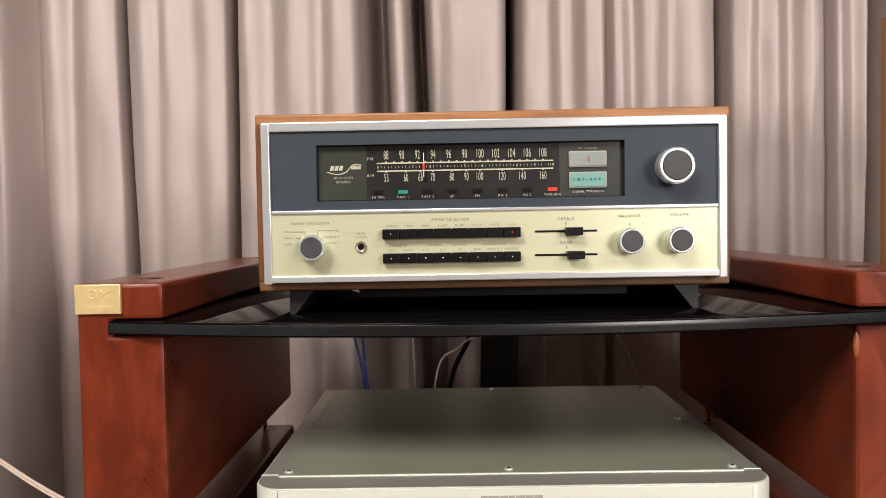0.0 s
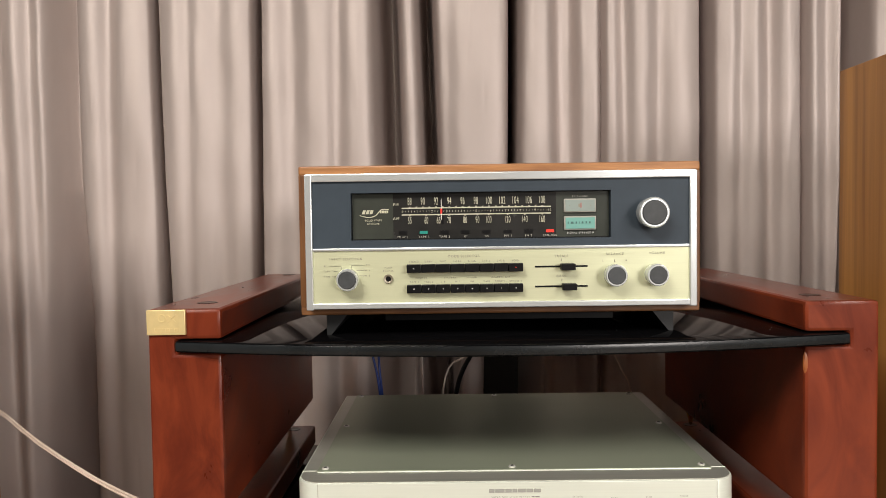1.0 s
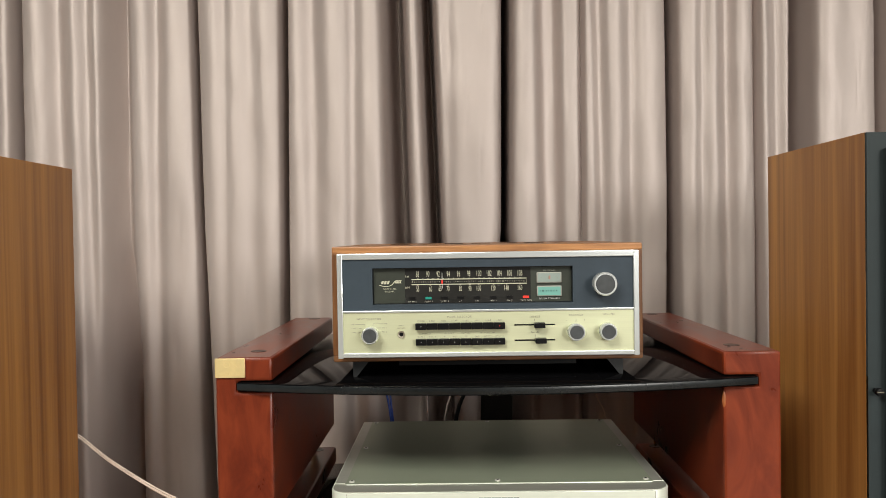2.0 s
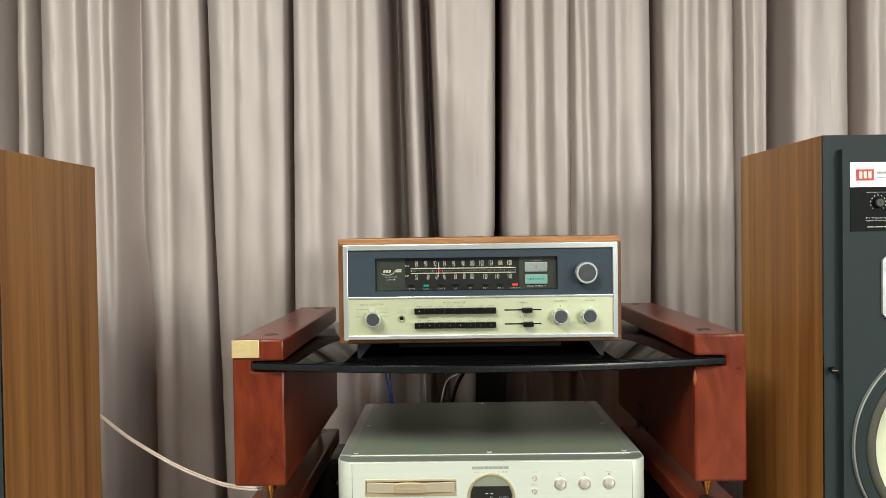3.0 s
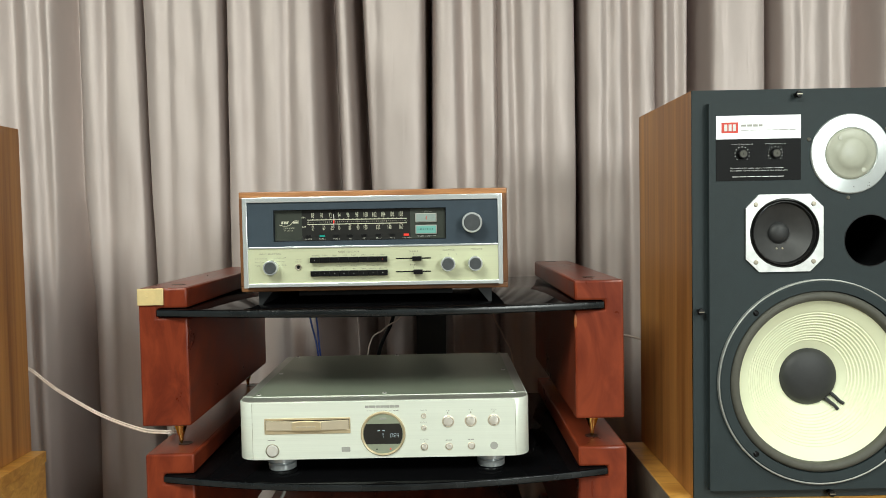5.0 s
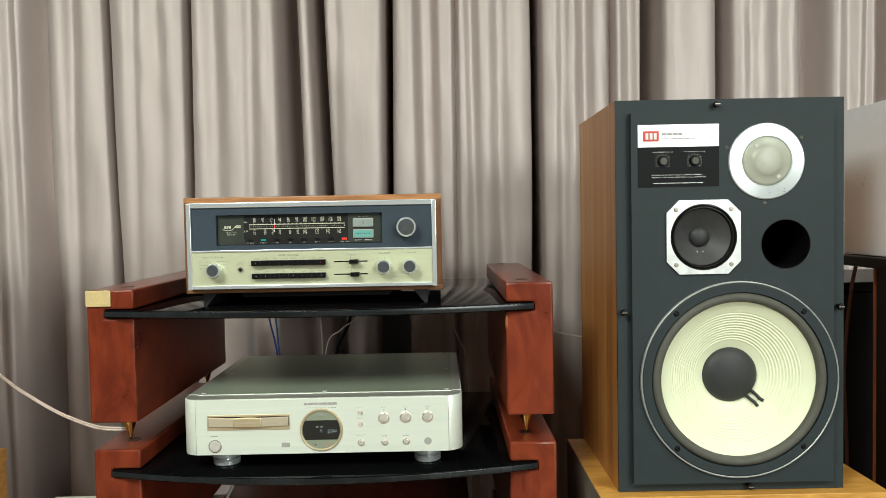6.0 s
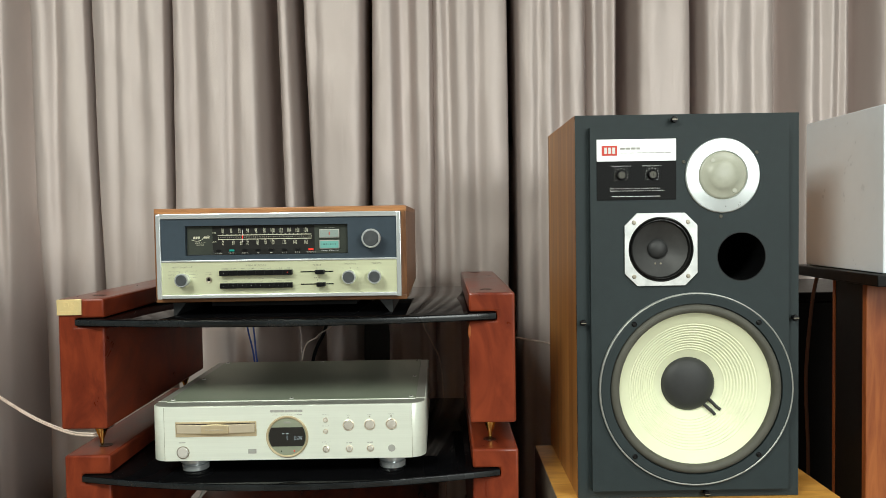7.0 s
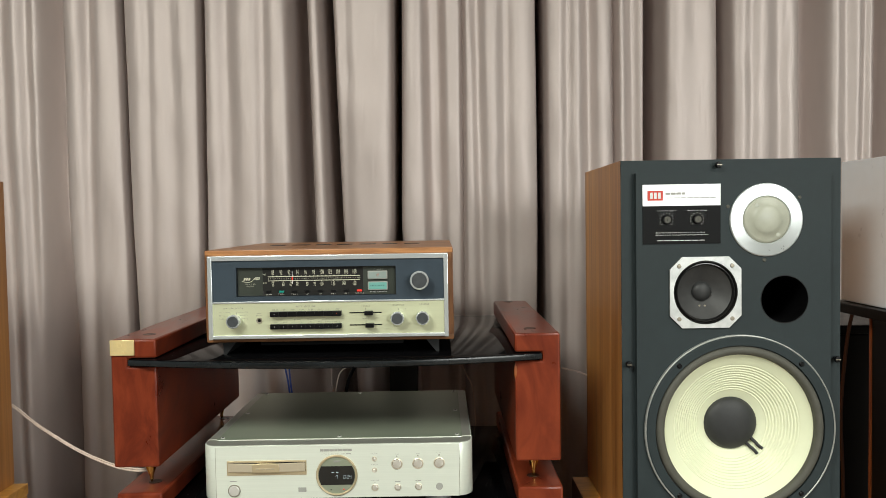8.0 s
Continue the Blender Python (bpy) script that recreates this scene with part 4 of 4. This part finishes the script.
    pts = [(-h + c, -h), (h - c, -h), (h, -h + c), (h, h - c), (h - c, h), (-h + c, h), (-h, h - c), (-h, -h + c)]
    bm = bmesh.new()
    outer = [bm.verts.new((cx + p[0], yp - 0.004, cz + p[1])) for p in pts]
    es = [bm.edges.new((outer[i], outer[(i + 1) % 8])) for i in range(8)]
    inner = [bm.verts.new((cx + 0.0525 * math.cos(2 * math.pi * i / 64), yp - 0.004, cz + 0.0525 * math.sin(2 * math.pi * i / 64))) for i in range(64)]
    es += [bm.edges.new((inner[i], inner[(i + 1) % 64])) for i in range(64)]
    bmesh.ops.triangle_fill(bm, use_beauty=True, edges=es)
    ob_ = [bm.verts.new((v.co.x, yp, v.co.z)) for v in outer]
    for i in range(8):
        bm.faces.new((outer[i], outer[(i + 1) % 8], ob_[(i + 1) % 8], ob_[i]))
    ib = [bm.verts.new((v.co.x, yp + 0.004, v.co.z)) for v in inner]
    for i in range(64):
        bm.faces.new((inner[i], inner[(i + 1) % 64], ib[(i + 1) % 64], ib[i]))
    m = part("midrange", bm, MID_FRAME, t, "midrange driver with worn silver frame")
    part("surround", lathe([(0.0526, -0.0015), (0.0517, -0.0045), (0.0505, -0.0048), (0.0492, -0.0015), (0.0480, -0.0032), (0.0468, -0.0034), (0.0455, -0.0012), (0.0445, 0.002), (0.0435, 0.003)], cx, yp, cz, "y", 64), GLOSS_BLACK, m, "glossy black surround")
    part("cone", lathe([(0.0448, 0.0015), (0.043, 0.003), (0.012, 0.022)], cx, yp, cz, "y", 64), CONE_BLACK, m, "dark paper cone", 180)
    part("dust_cap", lathe([(0.0162, 0.0205), (0.0155, 0.016), (0.0115, 0.0125), (0.006, 0.0108), (0, 0.0102)], cx, yp, cz, "y", 32), DUST_CAP, m, "", 180)
    for dx in (-0.0045, 0.0045):
        part("terminal_dot", lathe([(0, -0.002), (0.0015, -0.0015), (0.002, 0)], cx + dx, yp + 0.0150, cz - 0.024, "y", 10), RING, m)
    for sx in (-1, 1):
        for sz in (-1, 1):
            part("screw", lathe([(0, -0.0018), (0.003, -0.0016), (0.0036, 0)], cx + sx * 0.0435, yp - 0.004, cz + sz * 0.0435, "y", 16), RING, m)
    # tweeter
    cx, cz = tw
    k = part("tweeter", lathe([(0.0385, 0.002), (0.0385, -0.003), (0.040, -0.0045), (0.0585, -0.0035), (0.0600, -0.0022), (0.0600, 0)], cx, yp, cz, "y", 80), SPUN, t, "tweeter with spun aluminium ring")
    part("lens", lathe([(0.0386, -0.001), (0.0378, -0.0040), (0.034, -0.0052), (0.0245, -0.0060), (0.0235, -0.0072), (0.016, -0.0088), (0.008, -0.0098), (0, -0.0101)], cx, yp, cz, "y", 64), LENS, k, "beige tweeter dome grille", 60)
    for dx, dz in ((-0.017, 0.024), (0.018, -0.025)):
        part("screw", lathe([(0, -0.0062), (0.0034, -0.0060), (0.004, -0.0045)], cx + dx, yp, cz + dz, "y", 16), LENS, k)
    for a in (160, 33, 268):
        part("screw", lathe([(0, -0.0015), (0.0022, -0.0015), (0.0032, 0)], cx + 0.066 * math.cos(radians(a)), yp, cz + 0.066 * math.sin(radians(a)), "y", 14), RUBBER, t)
    # port
    cx, cz = port
    part("port", lathe([(0.0395, -0.0004), (0.0385, -0.0004), (0.0378, 0.001), (0.0375, 0.14), (0, 0.14)], cx, yp, cz, "y", 56), BLACK, t, "black bass port tube")
    # control plate
    pl = part("control_plate", box(0.5895, 0.7170, yp - 0.001, yp + 0.0002, 1.0040, 1.0665), LABEL_BLACK, t, "black and silver control plate")
    part("label_strip", box(0.5895, 0.7170, yp - 0.0012, yp + 0.0002, 1.0665, 1.1015), WHITE_LABEL, pl, "brushed silver label strip")
    part("emblem", box(0.5975, 0.6225, yp - 0.0016, yp - 0.0010, 1.0755, 1.0915), RED, pl, "red square emblem")
    for i in range(3):
        a = 0.6015 + i * 0.0065
        part("emblem_bar", box(a, a + 0.0045, yp - 0.0019, yp - 0.0015, 1.0785, 1.0885), INK_WHITE, pl)
    bars(0.6270, 0.6605, yp - 0.0014, 1.0865, 0.0034, INK_GREY, pl, 4, seed=5)
    bars(0.6270, 0.7110, yp - 0.0014, 1.0795, 0.0011, INK_GREY, pl, 7, seed=6)
    for kx, seed in ((0.6285, 7), (0.6785, 8)):
        kn = part("level_knob", lathe([(0, -0.006), (0.0062, -0.006), (0.0072, -0.005), (0.0078, 0)], kx, yp - 0.001, 1.0440, "y", 28), BLACK, pl)
        part("knob_cap", lathe([(0, -0.0064), (0.0050, -0.0064), (0.0056, -0.0058)], kx, yp - 0.001, 1.0440, "y", 24), RUBBER, kn, "grey knob cap")
        part("knob_pointer", box(kx - 0.0004, kx + 0.0004, yp - 0.0079, yp - 0.0073, 1.0425, 1.0455), BLACK, kn)
        for i in range(11):
            a = radians(225 - 27 * i)
            part("tick", box(kx + 0.0108 * math.cos(a) - 0.0007, kx + 0.0108 * math.cos(a) + 0.0007, yp - 0.0013, yp - 0.0009, 1.044 + 0.0108 * math.sin(a) - 0.0006, 1.044 + 0.0108 * math.sin(a) + 0.0006), INK_WHITE, pl)
        write("HIGH FREQUENCY LEVEL, dB" if kx < 0.65 else "MID FREQUENCY LEVEL, dB", kx, yp - 0.0013, 1.0585, 0.0016, INK_WHITE, pl, 0.0320, spacing=1.05)
    write("Zero indicates flat system response in anechoic conditions.", 0.6510, yp - 0.0013, 1.0225, 0.0026, INK_WHITE, pl, 0.0810, spacing=1.05)
    write("Adjustments will improve performance in many environments.", 0.6540, yp - 0.0013, 1.0188, 0.0026, INK_WHITE, pl, 0.0870, spacing=1.05)
    bars(0.6135, 0.6930, yp - 0.0013, 1.0098, 0.0011, INK_WHITE, pl, 7, seed=11)
    # grille pegs
    for gx, gz in ((0.7155, 1.1325), (0.5665, 0.806), (0.9110, 0.809), (0.7665, 0.522)):
        peg = part("grille_peg", lathe([(0, -0.014), (0.0045, -0.0135), (0.0055, -0.011), (0.0035, -0.004), (0.0035, 0)], gx, yf - 0.003, gz, "y", 18), BLACK, t, "black grille peg")
        part("peg_slot", box(gx - 0.0042, gx + 0.0042, yf - 0.0176, yf - 0.0168, gz - 0.0006, gz + 0.0006), RING, peg)
    return t


speaker = loudspeaker()


def pedestal(x0, x1, y0, y1, top, label, side):
    t = thing("pedestal", (x0 + x1) / 2, (y0 + y1) / 2, FLOOR, label, "pedestal", "loudspeaker pedestals")
    part("top", box(x0, x1, y0, y1, top - 0.022, top, 0.0012), PINE, t, "golden wooden top")
    part("body", box(x0 + 0.002, x1 - 0.002, y0 + 0.002, y1 - 0.002, FLOOR, top - 0.022), PINE, t)
    if side:
        part("side_panel", box(x0 - 0.001, x0 + 0.006, y0 + 0.004, y1, FLOOR, top - 0.0015), STONE, t, "weathered grey side panel")
    return t


pedestal(0.524, 0.985, 0.563, 0.889, 0.513, "golden wood pedestal with a weathered grey side", True)
pedestal(-1.04, -0.612, 0.563, 0.905, 0.513, "golden wooden pedestal under a loudspeaker", False)


# ---- white monitor on its stand ----
def monitor():
    t = thing("bookshelf_loudspeaker", 1.15, 0.70, 0.879, "small white bookshelf loudspeaker on a black stand", "loudspeaker")
    part("cabinet", box(1.044, 1.25, 0.560, 0.82, 0.880, 1.150, 0.002), WHITE_PAINT, t, "white lacquered cabinet")
    d = part("woofer", lathe([(0.080, 0.0), (0.080, -0.004), (0.074, -0.005), (0.070, -0.001), (0.066, 0.001)], 1.147, 0.560, 0.968, "y", 56), BLACK, t, "dark round woofer")
    part("cone", lathe([(0.067, 0.0005), (0.03, 0.0008), (0.02, -0.006), (0, -0.009)], 1.147, 0.559, 0.968, "y", 48), CONE_BLACK, d)
    part("tweeter", lathe([(0.03, 0.0), (0.03, -0.003), (0.013, -0.002), (0.01, -0.006), (0, -0.008)], 1.147, 0.560, 1.095, "y", 40), BLACK, t)
    s = thing("speaker_stand", 1.15, 0.70, FLOOR, "tall speaker stand with black column and cherry wood front", "speaker stand")
    part("top_plate", box(1.026, 1.268, 0.543, 0.84, 0.860, 0.8788, 0.002), BLACK, s, "black top plate")
    part("column", box(1.057, 1.24, 0.640, 0.733, FLOOR + 0.03, 0.860, 0.001), BLACK, s, "black column")
    part("front_panel", box(1.055, 1.24, 0.627, 0.6405, FLOOR + 0.03, 0.8595, 0.002), CHERRY, s, "cherry wood front panel")
    part("edge_strip", box(1.055, 1.061, 0.733, 0.739, FLOOR + 0.03, 0.8595), CHERRY, s, "thin cherry wood edge")
    part("base_plate", box(1.0, 1.30, 0.56, 0.85, FLOOR, FLOOR + 0.03, 0.003), BLACK, s)
    cab = thing("black_cabinet", 1.25, 1.1, FLOOR, "low black cabinet standing in front of the curtain", "cabinet")
    part("body", box(1.02, 1.55, 0.93, 1.25, FLOOR, 0.795, 0.004), BLACK, cab)
    part("top", box(1.012, 1.558, 0.922, 1.258, 0.795, 0.815, 0.004), BLACK, cab)
    c = part("hanging_cable", tube([(1.052, 0.79, 0.862), (1.046, 0.80, 0.80), (1.040, 0.81, 0.66), (1.040, 0.80, 0.50), (1.036, 0.80, 0.30), (1.03, 0.84, FLOOR + 0.012)], 0.0035, 8), CABLE_BROWN, None)
    tagged(c, "brown cable hanging down beside the stand", "cable")


monitor()
copy_thing(speaker, Matrix.Translation((-0.8225, 0.74 + 0.008, 0.5135)))


# ---- cables ----
def cable(points, r, mat, label):
    ob = part("cable", tube(points, r, 8), mat, None)
    return tagged(ob, label, "cable")


for dz in (0.0, 0.004):
    cable([(-0.668, 0.89, 0.690 + dz), (-0.652, 0.93, 0.668 + dz), (-0.614, 0.92, 0.644 + dz), (-0.572, 0.90, 0.625 + dz), (-0.475, 0.85, 0.593 + dz), (-0.376, 0.78, 0.584 + dz), (-0.312, 0.728, 0.5925 + dz), (-0.296, 0.735, 0.5912 + dz)], 0.0018, CABLE_CLEAR, "clear twin speaker cable drooping from the loudspeaker")
cable([(0.45, 1.16, 0.70), (0.52, 1.17, 0.690), (0.58, 1.10, 0.688), (0.60, 0.895, 0.70)], 0.0022, CABLE_CLEAR, "clear speaker cable behind the rack")
cable([(-0.10, 1.078, 0.90), (-0.134, 1.17, 0.76), (-0.132, 1.18, 0.718), (-0.117, 1.18, 0.637), (-0.10, 1.19, 0.40), (-0.09, 1.2, FLOOR + 0.003)], 0.0022, CABLE_BLUE, "thin blue cable hanging behind the rack")
cable([(-0.09, 1.078, 0.90), (-0.120, 1.18, 0.76), (-0.119, 1.19, 0.70), (-0.114, 1.19, 0.637), (-0.09, 1.2, 0.40), (-0.08, 1.21, FLOOR + 0.003)], 0.0022, CABLE_BLUE, "thin blue cable hanging behind the rack")
cable([(0.075, 1.078, 0.88), (0.066, 1.16, 0.79), (0.055, 1.18, 0.72), (0.021, 1.19, 0.638), (0.0, 1.2, 0.45), (0.0, 1.2, 0.25), (0.0, 1.21, FLOOR + 0.005)], 0.0042, BLACK, "black power cord behind the rack")
cable([(0.13, 1.078, 0.86), (0.10, 1.15, 0.765), (0.07, 1.17, 0.725), (0.035, 1.18, 0.70), (-0.004, 1.18, 0.638), (-0.02, 1.2, 0.3), (-0.02, 1.22, FLOOR + 0.003)], 0.0017, CABLE_CLEAR, "clear speaker cable behind the rack")
cable([(0.25, 1.078, 0.86), (0.285, 1.16, 0.77), (0.292, 1.18, 0.722), (0.314, 1.18, 0.676), (0.335, 1.18, 0.60), (0.34, 1.2, 0.3), (0.34, 1.22, FLOOR + 0.003)], 0.0017, CABLE_CLEAR, "clear speaker cable behind the rack")
cable([(-0.10, 1.0, 0.545), (-0.105, 0.80, 0.53), (-0.11, 0.75, 0.485), (-0.122, 0.74, 0.455), (-0.13, 0.76, 0.396)], 0.003, INK_GREY, "grey cable drooping onto the amplifier")

write_all()
